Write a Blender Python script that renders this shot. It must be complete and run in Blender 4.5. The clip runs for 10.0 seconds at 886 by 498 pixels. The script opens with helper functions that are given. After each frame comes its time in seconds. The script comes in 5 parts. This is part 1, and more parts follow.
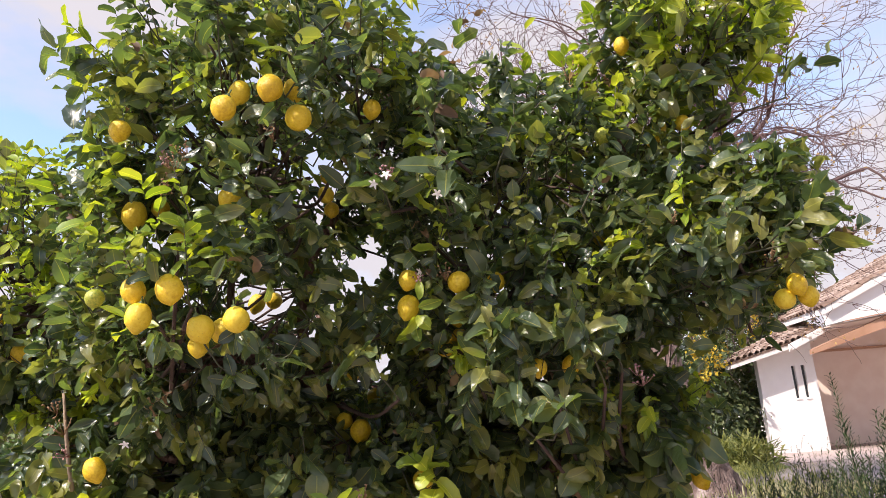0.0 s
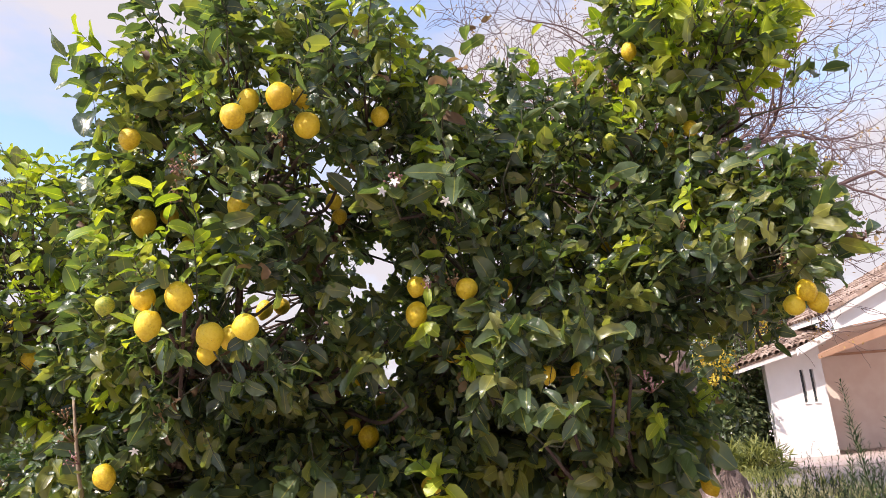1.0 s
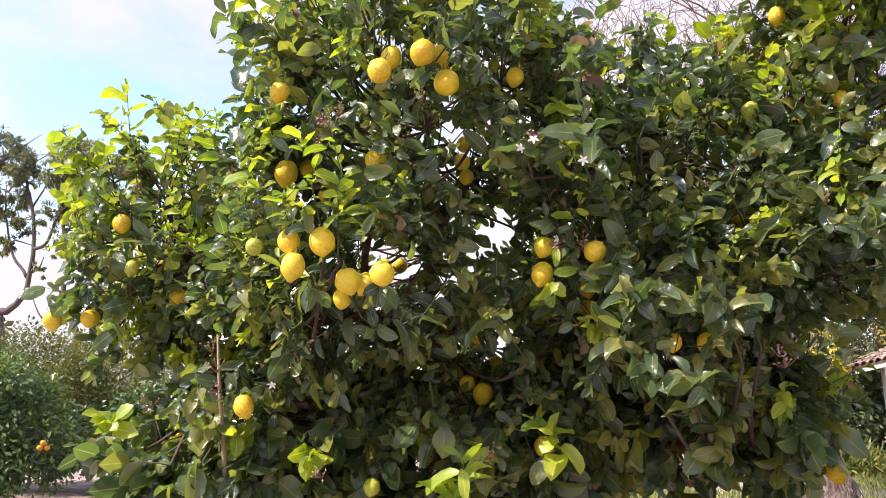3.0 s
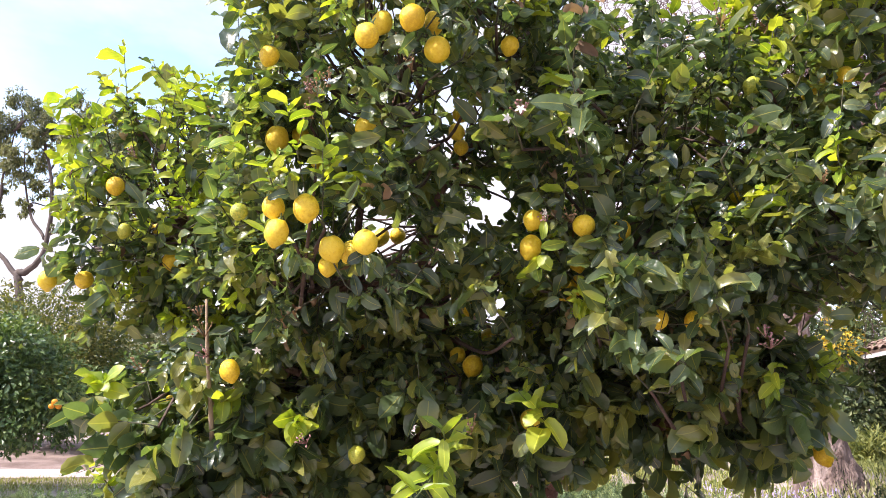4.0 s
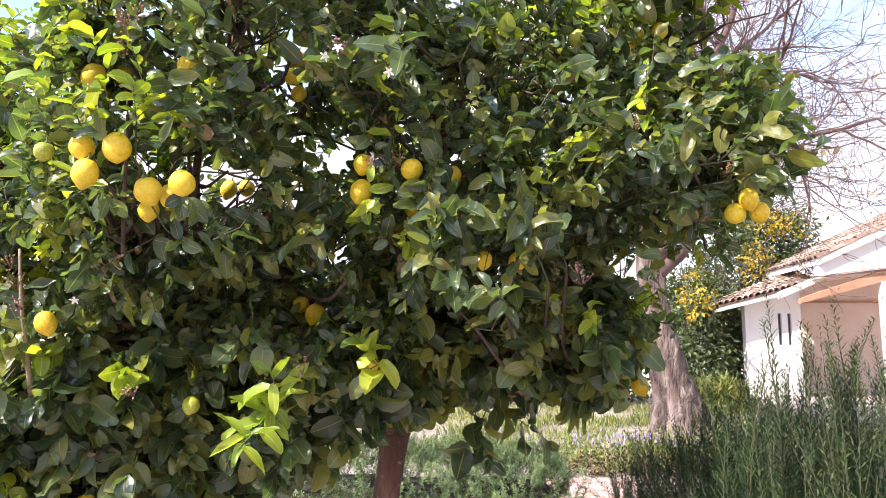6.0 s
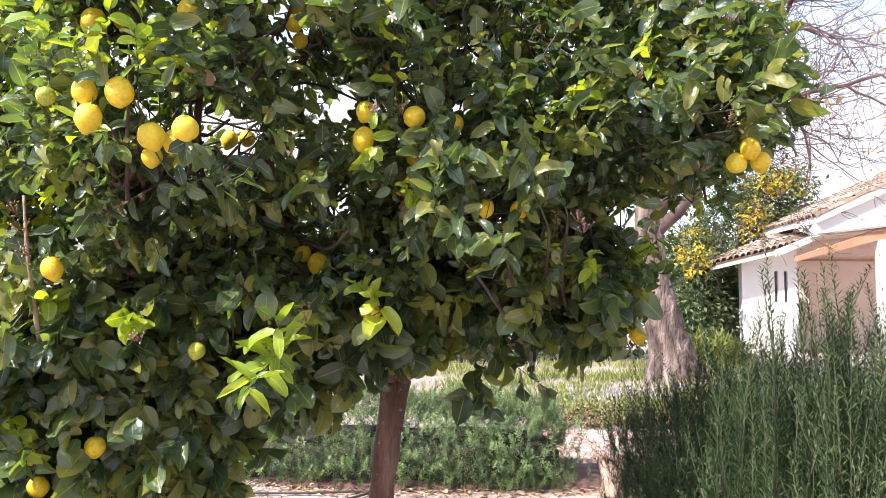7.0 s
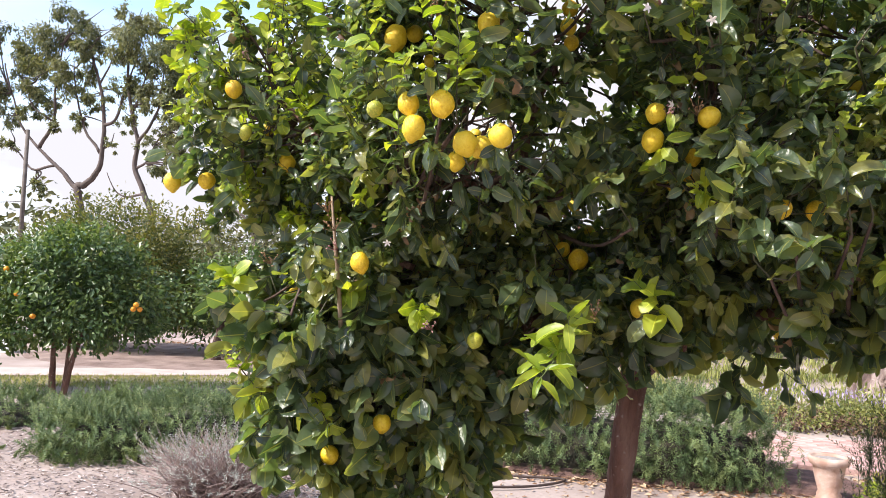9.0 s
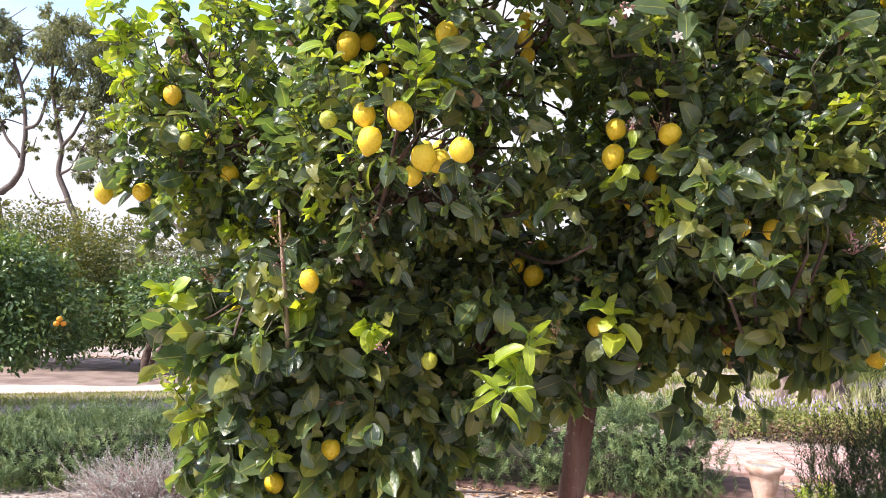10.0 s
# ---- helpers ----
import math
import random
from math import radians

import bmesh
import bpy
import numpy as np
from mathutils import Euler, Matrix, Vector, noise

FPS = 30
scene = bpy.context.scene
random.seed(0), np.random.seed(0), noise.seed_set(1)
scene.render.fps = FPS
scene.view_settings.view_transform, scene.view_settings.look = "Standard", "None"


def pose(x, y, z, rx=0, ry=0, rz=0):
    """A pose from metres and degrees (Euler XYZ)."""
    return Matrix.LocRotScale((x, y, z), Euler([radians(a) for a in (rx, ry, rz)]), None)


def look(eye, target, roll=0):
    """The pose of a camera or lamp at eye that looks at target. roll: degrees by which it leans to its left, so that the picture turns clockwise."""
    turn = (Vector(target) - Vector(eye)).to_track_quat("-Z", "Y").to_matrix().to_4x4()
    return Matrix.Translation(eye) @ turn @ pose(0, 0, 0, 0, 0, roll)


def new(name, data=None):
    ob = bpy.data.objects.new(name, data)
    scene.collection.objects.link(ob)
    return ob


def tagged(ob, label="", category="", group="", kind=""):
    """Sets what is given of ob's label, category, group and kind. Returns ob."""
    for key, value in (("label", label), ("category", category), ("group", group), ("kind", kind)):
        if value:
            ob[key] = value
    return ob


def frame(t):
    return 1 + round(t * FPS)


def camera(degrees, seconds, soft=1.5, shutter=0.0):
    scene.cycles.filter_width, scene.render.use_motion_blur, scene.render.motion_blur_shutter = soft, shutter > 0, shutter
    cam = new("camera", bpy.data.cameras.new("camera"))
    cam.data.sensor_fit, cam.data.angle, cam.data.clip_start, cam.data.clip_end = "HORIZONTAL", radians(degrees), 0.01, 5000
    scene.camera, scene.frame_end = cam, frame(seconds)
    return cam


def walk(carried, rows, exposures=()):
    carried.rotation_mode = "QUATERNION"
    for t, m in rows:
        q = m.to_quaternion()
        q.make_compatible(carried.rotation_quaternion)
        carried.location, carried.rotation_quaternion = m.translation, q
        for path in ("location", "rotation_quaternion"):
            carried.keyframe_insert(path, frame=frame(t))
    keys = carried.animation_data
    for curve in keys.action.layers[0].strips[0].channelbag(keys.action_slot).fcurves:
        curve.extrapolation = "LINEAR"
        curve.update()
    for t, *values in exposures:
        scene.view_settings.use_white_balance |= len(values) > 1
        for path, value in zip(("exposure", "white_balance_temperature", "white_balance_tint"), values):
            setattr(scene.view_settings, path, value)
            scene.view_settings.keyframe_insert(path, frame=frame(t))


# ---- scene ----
cam = camera(64.3, 10.0, soft=0.4)
PATH = [
    (0, (0.12, 0.092, 1.774), (0.024, 2.029, 2.264), -4.4),
    (0.5, (0.115, 0.093, 1.785), (0.014, 2.027, 2.285), -4.5),
    (1, (0.115, 0.088, 1.781), (0.003, 2.02, 2.283), -4.4),
    (1.5, (0.09, 0.083, 1.763), (-0.048, 2.016, 2.257), -3.7),
    (2, (0.066, 0.067, 1.757), (-0.16, 1.994, 2.243), -2.5),
    (2.5, (0.032, 0.055, 1.74), (-0.277, 1.973, 2.215), -1.1),
    (2.7, (0.017, 0.05, 1.73), (-0.329, 1.964, 2.197), -0.5),
    (3.8, (0.09, 0.087, 1.723), (-0.355, 1.999, 2.105), 1.9),
    (4, (0.1, 0.09, 1.724), (-0.331, 2.007, 2.095), 2.3),
    (4.5, (0.115, 0.1, 1.71), (-0.254, 2.031, 2.077), 2.0),
    (5, (0.148, 0.098, 1.692), (-0.077, 2.05, 2.065), 1.1),
    (5.5, (0.23, 0.099, 1.686), (0.08, 2.061, 2.045), 0.6),
    (6, (0.263, 0.107, 1.664), (0.147, 2.084, 1.946), 0.3),
    (6.2, (0.278, 0.107, 1.667), (0.165, 2.09, 1.901), 0.2),
    (7.3, (0.213, 0.075, 1.627), (0.102, 2.067, 1.769), 0.6),
    (7.5, (0.169, 0.056, 1.63), (0.051, 2.049, 1.753), 0.5),
    (8, (0.021, -0.028, 1.636), (-0.383, 1.928, 1.744), 0.6),
    (8.5, (-0.061, -0.08, 1.657), (-0.6, 1.843, 1.76), 0.9),
    (9, (-0.114, -0.044, 1.659), (-0.658, 1.878, 1.771), 2.1),
    (9.5, (-0.156, 0.007, 1.675), (-0.657, 1.939, 1.8), 2.2),
    (10, (-0.188, 0.028, 1.686), (-0.561, 1.987, 1.831), 1.9),
]
walk(cam, [(t, look(eye, target, roll)) for t, eye, target, roll in PATH],
     [(0.0, 0.62, 6700, 18), (1.5, 0.70, 6700, 18), (2.5, 0.84, 6700, 18), (4.0, 1.09, 6500, 18), (5.5, 1.18, 6450, 16), (7.5, 1.23, 6350, 11), (8.0, 1.19, 6350, 11), (8.5, 0.98, 6450, 12), (9.0, 0.87, 6500, 13), (10.0, 1.02, 6500, 13)])

# ---------------------------------------------------------------- light
SUN = Vector((-0.56, -0.44, 0.70)).normalized()
elev = math.asin(SUN.z)
world = bpy.data.worlds.new("sky")
scene.world = world
world.use_nodes = True
wn, wl = world.node_tree.nodes, world.node_tree.links
wn.clear()
w_out = wn.new("ShaderNodeOutputWorld")
w_bg = wn.new("ShaderNodeBackground")
w_sky = wn.new("ShaderNodeTexSky")
w_sky.sky_type = "NISHITA"
w_sky.sun_disc = False
w_sky.sun_elevation = elev
w_sky.sun_rotation = math.atan2(SUN.x, SUN.y)
w_sky.air_density, w_sky.dust_density, w_sky.ozone_density = 1.0, 0.6, 1.5
w_tc = wn.new("ShaderNodeTexCoord")
w_map = wn.new("ShaderNodeMapping")
w_map.inputs["Scale"].default_value = (1.0, 1.0, 2.2)
w_map.inputs["Location"].default_value = (0.37, 0.1, 0.2)
w_noise = wn.new("ShaderNodeTexNoise")
w_noise.inputs["Scale"].default_value = 2.1
w_noise.inputs["Detail"].default_value = 7.0
w_noise.inputs["Roughness"].default_value = 0.55
w_ramp = wn.new("ShaderNodeValToRGB")
w_ramp.color_ramp.elements[0].position, w_ramp.color_ramp.elements[1].position = 0.35, 0.54
w_mix = wn.new("ShaderNodeMixRGB")
w_mix.inputs[2].default_value = (2.25, 2.25, 2.4, 1)
wl.new(w_tc.outputs["Generated"], w_map.inputs["Vector"])
wl.new(w_map.outputs[0], w_noise.inputs["Vector"])
w_sep = wn.new("ShaderNodeSeparateXYZ")
w_lean = wn.new("ShaderNodeMath")
w_lean.operation = "MULTIPLY_ADD"
w_lean.inputs[1].default_value = 0.13
wl.new(w_tc.outputs["Generated"], w_sep.inputs[0])
wl.new(w_sep.outputs[0], w_lean.inputs[0])
wl.new(w_noise.outputs[0], w_lean.inputs[2])
w_low = wn.new("ShaderNodeMath")
w_low.operation = "MULTIPLY_ADD"
w_low.inputs[1].default_value = -0.27
w_off = wn.new("ShaderNodeMath")
w_off.inputs[1].default_value = 0.10
wl.new(w_sep.outputs[2], w_low.inputs[0])
wl.new(w_lean.outputs[0], w_low.inputs[2])
wl.new(w_low.outputs[0], w_off.inputs[0])
wl.new(w_off.outputs[0], w_ramp.inputs[0])
wl.new(w_ramp.outputs[0], w_mix.inputs[0])
wl.new(w_sky.outputs[0], w_mix.inputs[1])
wl.new(w_mix.outputs[0], w_bg.inputs[0])
w_bg.inputs[1].default_value = 0.23
wl.new(w_bg.outputs[0], w_out.inputs[0])

sun = new("sun", bpy.data.lights.new("sun", "SUN"))
sun.data.energy, sun.data.angle, sun.data.color = 4.5, radians(0.55), (1.0, 0.94, 0.84)
sun.matrix_world = look((0, 0, 0), -SUN)
tagged(sun, kind="structure")

# ---------------------------------------------------------------- materials


def mat(name, cols, rough=0.7, scale=8.0, bump=0.0, bscale=60.0, vary=0.0, through_light=0.0, glow=None, spec=0.5, metal=0.0, rib=False, coord="Object", bdist=0.01, detail=5.0, spots=None, coat=0.0, stretch=1.0):
    """A surface: noise blends the colours, vary shifts each piece, through_light lets sun glow through leaves."""
    m = bpy.data.materials.new(name)
    m.use_nodes = True
    n, l = m.node_tree.nodes, m.node_tree.links
    b = n["Principled BSDF"]
    out = n["Material Output"]
    tc = n.new("ShaderNodeTexCoord")
    no = n.new("ShaderNodeTexNoise")
    no.inputs["Scale"].default_value, no.inputs["Detail"].default_value = scale, detail
    where = tc.outputs[coord]
    if stretch != 1.0:
        mp = n.new("ShaderNodeMapping")
        mp.inputs["Scale"].default_value = (1.0, 1.0, stretch)
        l.new(where, mp.inputs["Vector"])
        where = mp.outputs[0]
    l.new(where, no.inputs["Vector"])
    ramp = n.new("ShaderNodeValToRGB")
    e = ramp.color_ramp.elements
    pos = [0.3 + 0.4 * i / max(1, len(cols) - 1) for i in range(len(cols))]
    while len(e) < len(cols):
        e.new(0.5)
    for i, c in enumerate(cols):
        e[i].position, e[i].color = pos[i], (*c, 1)
    fac = no.outputs[0]
    if vary > 0:
        oi, ge = n.new("ShaderNodeObjectInfo"), n.new("ShaderNodeNewGeometry")
        add = n.new("ShaderNodeMath")
        l.new(oi.outputs["Random"], add.inputs[0])
        l.new(ge.outputs["Random Per Island"], add.inputs[1])
        fr = n.new("ShaderNodeMath")
        fr.operation = "FRACT"
        l.new(add.outputs[0], fr.inputs[0])
        mx = n.new("ShaderNodeMath")
        mx.operation = "MULTIPLY_ADD"
        mx.inputs[1].default_value, mx.inputs[2].default_value = vary, -0.5 * vary
        l.new(fr.outputs[0], mx.inputs[0])
        ad = n.new("ShaderNodeMath")
        l.new(mx.outputs[0], ad.inputs[0])
        l.new(no.outputs[0], ad.inputs[1])
        fac = ad.outputs[0]
    l.new(fac, ramp.inputs[0])
    col = ramp.outputs[0]
    if rib:
        uv = n.new("ShaderNodeUVMap")
        sep = n.new("ShaderNodeSeparateXYZ")
        l.new(uv.outputs[0], sep.inputs[0])
        a = n.new("ShaderNodeMath")
        a.operation = "SUBTRACT"
        a.inputs[1].default_value = 0.5
        l.new(sep.outputs[0], a.inputs[0])
        ab = n.new("ShaderNodeMath")
        ab.operation = "ABSOLUTE"
        l.new(a.outputs[0], ab.inputs[0])
        lt = n.new("ShaderNodeMapRange")
        lt.inputs[1].default_value, lt.inputs[2].default_value = 0.008, 0.04
        lt.inputs[3].default_value, lt.inputs[4].default_value = 0.5, 0.0
        l.new(ab.outputs[0], lt.inputs[0])
        rm = n.new("ShaderNodeMixRGB")
        rm.inputs[2].default_value = (min(1, cols[-1][0] * 1.9 + 0.03), min(1, cols[-1][1] * 1.7 + 0.03), cols[-1][2] * 1.4 + 0.01, 1)
        l.new(lt.outputs[0], rm.inputs[0])
        l.new(col, rm.inputs[1])
        col = rm.outputs[0]
    if spots:
        sn = n.new("ShaderNodeTexNoise")
        sn.inputs["Scale"].default_value, sn.inputs["Detail"].default_value = spots[1], 3.0
        l.new(tc.outputs[coord], sn.inputs["Vector"])
        sr = n.new("ShaderNodeMapRange")
        sr.inputs[1].default_value, sr.inputs[2].default_value = spots[2], spots[2] + 0.08
        l.new(sn.outputs[0], sr.inputs[0])
        sm = n.new("ShaderNodeMixRGB")
        sm.inputs[2].default_value = (*spots[0], 1)
        l.new(sr.outputs[0], sm.inputs[0])
        l.new(col, sm.inputs[1])
        col = sm.outputs[0]
    l.new(col, b.inputs["Base Color"])
    b.inputs["Roughness"].default_value = rough
    b.inputs["Specular IOR Level"].default_value = spec
    b.inputs["Metallic"].default_value = metal
    b.inputs["Coat Weight"].default_value, b.inputs["Coat Roughness"].default_value = coat, 0.17
    if bump > 0:
        bn = n.new("ShaderNodeTexNoise")
        bn.inputs["Scale"].default_value, bn.inputs["Detail"].default_value = bscale, 4.0
        l.new(where, bn.inputs["Vector"])
        bu = n.new("ShaderNodeBump")
        bu.inputs["Strength"].default_value, bu.inputs["Distance"].default_value = bump, bdist
        l.new(bn.outputs[0], bu.inputs["Height"])
        l.new(bu.outputs[0], b.inputs["Normal"])
    if through_light > 0:
        tr = n.new("ShaderNodeBsdfTranslucent")
        g = n.new("ShaderNodeMixRGB")
        g.blend_type = "MULTIPLY"
        g.inputs[0].default_value = 1.0
        g.inputs[2].default_value = (*(glow or (2.6, 2.4, 0.9)), 1)
        l.new(col, g.inputs[1])
        l.new(g.outputs[0], tr.inputs[0])
        ms = n.new("ShaderNodeMixShader")
        ms.inputs[0].default_value = through_light
        l.new(b.outputs[0], ms.inputs[1])
        l.new(tr.outputs[0], ms.inputs[2])
        l.new(ms.outputs[0], out.inputs[0])
    return m


M_LEAF = mat("lemon_leaf", [(0.042, 0.066, 0.038), (0.076, 0.110, 0.055), (0.112, 0.150, 0.064), (0.21, 0.21, 0.062)], rough=0.31, spec=0.55, coat=0.35, scale=5, detail=2.0, vary=0.44, through_light=0.36, glow=(2.2, 2.4, 0.85), rib=True, bump=0.6, bscale=48, bdist=0.008)
M_LEAF_NEW = mat("new_leaf", [(0.17, 0.26, 0.03), (0.28, 0.37, 0.04), (0.38, 0.43, 0.055)], rough=0.4, scale=14, vary=0.5, through_light=0.40, glow=(1.9, 1.8, 0.6), rib=True, bump=0.2, bscale=90, bdist=0.004)
M_WITHER = mat("withered_citrus_leaf", [(0.14, 0.085, 0.05), (0.24, 0.15, 0.08), (0.34, 0.25, 0.13)], rough=0.7, scale=12, vary=0.6, through_light=0.3, glow=(1.5, 1.3, 0.9))
M_LEMON = mat("lemon_rind", [(0.62, 0.38, 0.012), (0.74, 0.50, 0.02), (0.80, 0.58, 0.04)], rough=0.42, scale=9, vary=0.35, bump=0.35, bscale=240, bdist=0.003, spots=((0.40, 0.27, 0.05), 22.0, 0.66))
M_LEMON_GREEN = mat("unripe_rind", [(0.15, 0.22, 0.022), (0.27, 0.32, 0.03), (0.44, 0.42, 0.045)], rough=0.45, scale=9, vary=0.4, bump=0.3, bscale=240, bdist=0.003)
M_STALK = mat("green_stalk", [(0.08, 0.11, 0.03), (0.12, 0.15, 0.05)], rough=0.6, scale=30)
M_TWIG = mat("twig_bark", [(0.045, 0.052, 0.026), (0.10, 0.088, 0.052)], rough=0.8, scale=20, bump=0.3)
M_BARK = mat("lemon_bark", [(0.085, 0.040, 0.029), (0.16, 0.080, 0.060), (0.25, 0.15, 0.12)], rough=0.88, scale=9, bump=1.0, bscale=55, bdist=0.03, spots=((0.32, 0.26, 0.23), 30.0, 0.64), stretch=0.3)
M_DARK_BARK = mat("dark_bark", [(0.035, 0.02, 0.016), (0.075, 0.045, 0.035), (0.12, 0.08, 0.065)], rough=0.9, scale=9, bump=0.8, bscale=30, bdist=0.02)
M_STEM_PALE = mat("pale_stem", [(0.20, 0.14, 0.09), (0.33, 0.25, 0.17)], rough=0.85, scale=14, bump=0.5)
M_PETAL = mat("blossom_petal", [(0.75, 0.68, 0.62), (0.8, 0.78, 0.74)], rough=0.6, scale=30, through_light=0.3, glow=(1.1, 1.1, 1.1))
M_BUD = mat("blossom_bud", [(0.26, 0.11, 0.11), (0.44, 0.27, 0.24)], rough=0.6, scale=40, vary=0.4)
M_DRY = mat("dry_flower", [(0.20, 0.11, 0.05), (0.36, 0.22, 0.12)], rough=0.8, scale=40, vary=0.4)
M_ROSE_TALL = mat("rosemary_tall", [(0.013, 0.029, 0.011), (0.030, 0.058, 0.022), (0.085, 0.130, 0.044)], spec=0.25, rough=0.6, scale=9, detail=2.0, vary=0.25, through_light=0.15)
M_ROSE_LOW = mat("rosemary_low", [(0.048, 0.085, 0.034), (0.105, 0.160, 0.062), (0.24, 0.30, 0.125)], rough=0.6, scale=6.0, detail=1.0, vary=0.2, through_light=0.12)
# near-black colour of the filler cores: shade inside the rosemary, painted
M_ROSE_CORE = mat("rosemary_inner_shade", [(0.018, 0.02, 0.012), (0.05, 0.04, 0.028)], rough=0.95, scale=20, bump=0.6)
M_ROSE_STEM = mat("rosemary_stem", [(0.045, 0.045, 0.024), (0.085, 0.08, 0.045)], rough=0.9, scale=20)
M_STEM_GREY = mat("dry_stem", [(0.19, 0.135, 0.12), (0.34, 0.255, 0.235)], rough=0.9, scale=20, vary=0.4)
M_SAGE = mat("silver_leaf", [(0.26, 0.27, 0.24), (0.40, 0.42, 0.38)], rough=0.8, scale=12, vary=0.4)
M_GROUND = mat("sandy_soil", [(0.23, 0.175, 0.15), (0.33, 0.262, 0.23), (0.42, 0.35, 0.315)], rough=0.95, scale=0.9, detail=9.0, bump=0.5, bscale=22, bdist=0.02, spots=((0.20, 0.14, 0.11), 9.0, 0.68))
M_PATH = mat("concrete_path", [(0.40, 0.31, 0.275), (0.50, 0.41, 0.37)], rough=0.9, scale=3, detail=8.0, bump=0.25, bscale=80)
M_BRICK = mat("pink_paver", [(0.36, 0.21, 0.18), (0.47, 0.30, 0.26), (0.54, 0.38, 0.34)], rough=0.9, scale=7, vary=0.35, bump=0.35, bscale=90)
M_JOINT = mat("paver_joint", [(0.25, 0.19, 0.16), (0.34, 0.27, 0.23)], rough=0.95, scale=14)
M_MULCH = mat("dark_mulch", [(0.075, 0.04, 0.032), (0.16, 0.09, 0.075)], rough=0.95, scale=9, bump=0.8, bscale=50, bdist=0.02)
# reddish soil with the shade of the garden trees mixed into its colour
M_SHADY = mat("tree_shade_soil", [(0.13, 0.085, 0.07), (0.22, 0.155, 0.13), (0.30, 0.22, 0.19)], rough=0.95, scale=2.5, detail=8.0, bump=0.6, bscale=40, bdist=0.02)
M_CHIP = mat("bark_chip", [(0.11, 0.078, 0.066), (0.29, 0.23, 0.21), (0.50, 0.44, 0.42)], rough=0.9, scale=10, vary=0.8)
M_LITTER = mat("fallen_leaf", [(0.20, 0.10, 0.05), (0.36, 0.22, 0.12), (0.45, 0.33, 0.22)], rough=0.85, scale=10, vary=0.8)
M_LITTER_DARK = mat("dry_edge_leaf", [(0.06, 0.035, 0.025), (0.13, 0.075, 0.05), (0.24, 0.15, 0.09)], rough=0.9, scale=10, vary=0.8)
M_HOSE = mat("drip_pipe", [(0.035, 0.022, 0.018), (0.07, 0.045, 0.038)], rough=0.6, scale=14)
M_PLASTER = mat("white_plaster", [(0.74, 0.70, 0.68), (0.80, 0.77, 0.75)], rough=0.9, scale=2.0, bump=0.25, bscale=45, bdist=0.01)
M_FASCIA = mat("painted_fascia", [(0.66, 0.60, 0.56), (0.74, 0.69, 0.66)], rough=0.8, scale=4, spots=((0.42, 0.36, 0.32), 6.0, 0.68))
M_FLAKED = mat("flaking_paint", [(0.66, 0.62, 0.59), (0.76, 0.73, 0.71)], rough=0.85, scale=4, spots=((0.30, 0.24, 0.20), 7.0, 0.56))
M_BEAM = mat("brown_beam", [(0.36, 0.19, 0.11), (0.44, 0.25, 0.16)], rough=0.7, scale=3, bump=0.2)
M_SOFFIT = mat("peach_soffit", [(0.70, 0.55, 0.47), (0.76, 0.63, 0.55)], rough=0.85, scale=3)
M_TILE = mat("clay_tile", [(0.15, 0.095, 0.07), (0.25, 0.17, 0.13), (0.38, 0.29, 0.24)], rough=0.9, scale=3, vary=0.5, bump=0.4, bscale=30, spots=((0.15, 0.12, 0.09), 9.0, 0.64))
M_SLOT = mat("window_glass", [(0.05, 0.055, 0.06), (0.08, 0.085, 0.09)], rough=0.15, scale=2)
M_OLD_BARK = mat("pale_bark", [(0.065, 0.042, 0.036), (0.165, 0.112, 0.096), (0.37, 0.29, 0.26)], rough=0.92, scale=6, detail=7.0, bump=1.0, bscale=20, bdist=0.08, stretch=0.22)
M_BARE = mat("bare_branch", [(0.085, 0.048, 0.045), (0.18, 0.115, 0.11)], rough=0.9, scale=4, bump=0.4, vary=0.3)
M_TAN = mat("withered_leaf", [(0.30, 0.17, 0.06), (0.48, 0.32, 0.12)], rough=0.8, scale=5, vary=0.7, through_light=0.3, glow=(1.4, 1.3, 1))
M_ORANGE_LEAF = mat("orange_tree_leaf", [(0.042, 0.082, 0.030), (0.080, 0.138, 0.046), (0.15, 0.205, 0.066)], rough=0.38, scale=1.2, vary=0.5, through_light=0.2)
M_OLIVE_LEAF = mat("olive_leaf", [(0.05, 0.07, 0.02), (0.10, 0.118, 0.03), (0.18, 0.175, 0.05)], rough=0.55, scale=0.8, vary=0.5, through_light=0.25)
M_GUM_LEAF = mat("gum_leaf", [(0.065, 0.085, 0.046), (0.125, 0.145, 0.075), (0.22, 0.23, 0.12)], rough=0.5, scale=0.3, vary=0.5, through_light=0.2)
M_GUM_BARK = mat("gum_bark", [(0.06, 0.045, 0.04), (0.14, 0.11, 0.10)], rough=0.9, scale=1.5, bump=0.4)
M_CLIMBER = mat("climber_leaf", [(0.035, 0.06, 0.025), (0.07, 0.10, 0.04), (0.13, 0.155, 0.06)], rough=0.55, scale=1.2, vary=0.5, through_light=0.2)
M_YELLOW = mat("yellow_leaf", [(0.32, 0.22, 0.02), (0.50, 0.36, 0.03), (0.58, 0.44, 0.05)], rough=0.6, scale=2, vary=0.5, through_light=0.35, glow=(1.3, 1.2, 0.8))
M_COVER = mat("ground_cover_leaf", [(0.10, 0.125, 0.04), (0.19, 0.21, 0.065), (0.32, 0.33, 0.12)], rough=0.65, scale=1.5, vary=0.5, through_light=0.25)
M_DRYGRASS = mat("pale_grass", [(0.16, 0.16, 0.085), (0.27, 0.26, 0.155), (0.38, 0.36, 0.25)], rough=0.8, scale=1.5, vary=0.5, through_light=0.25)
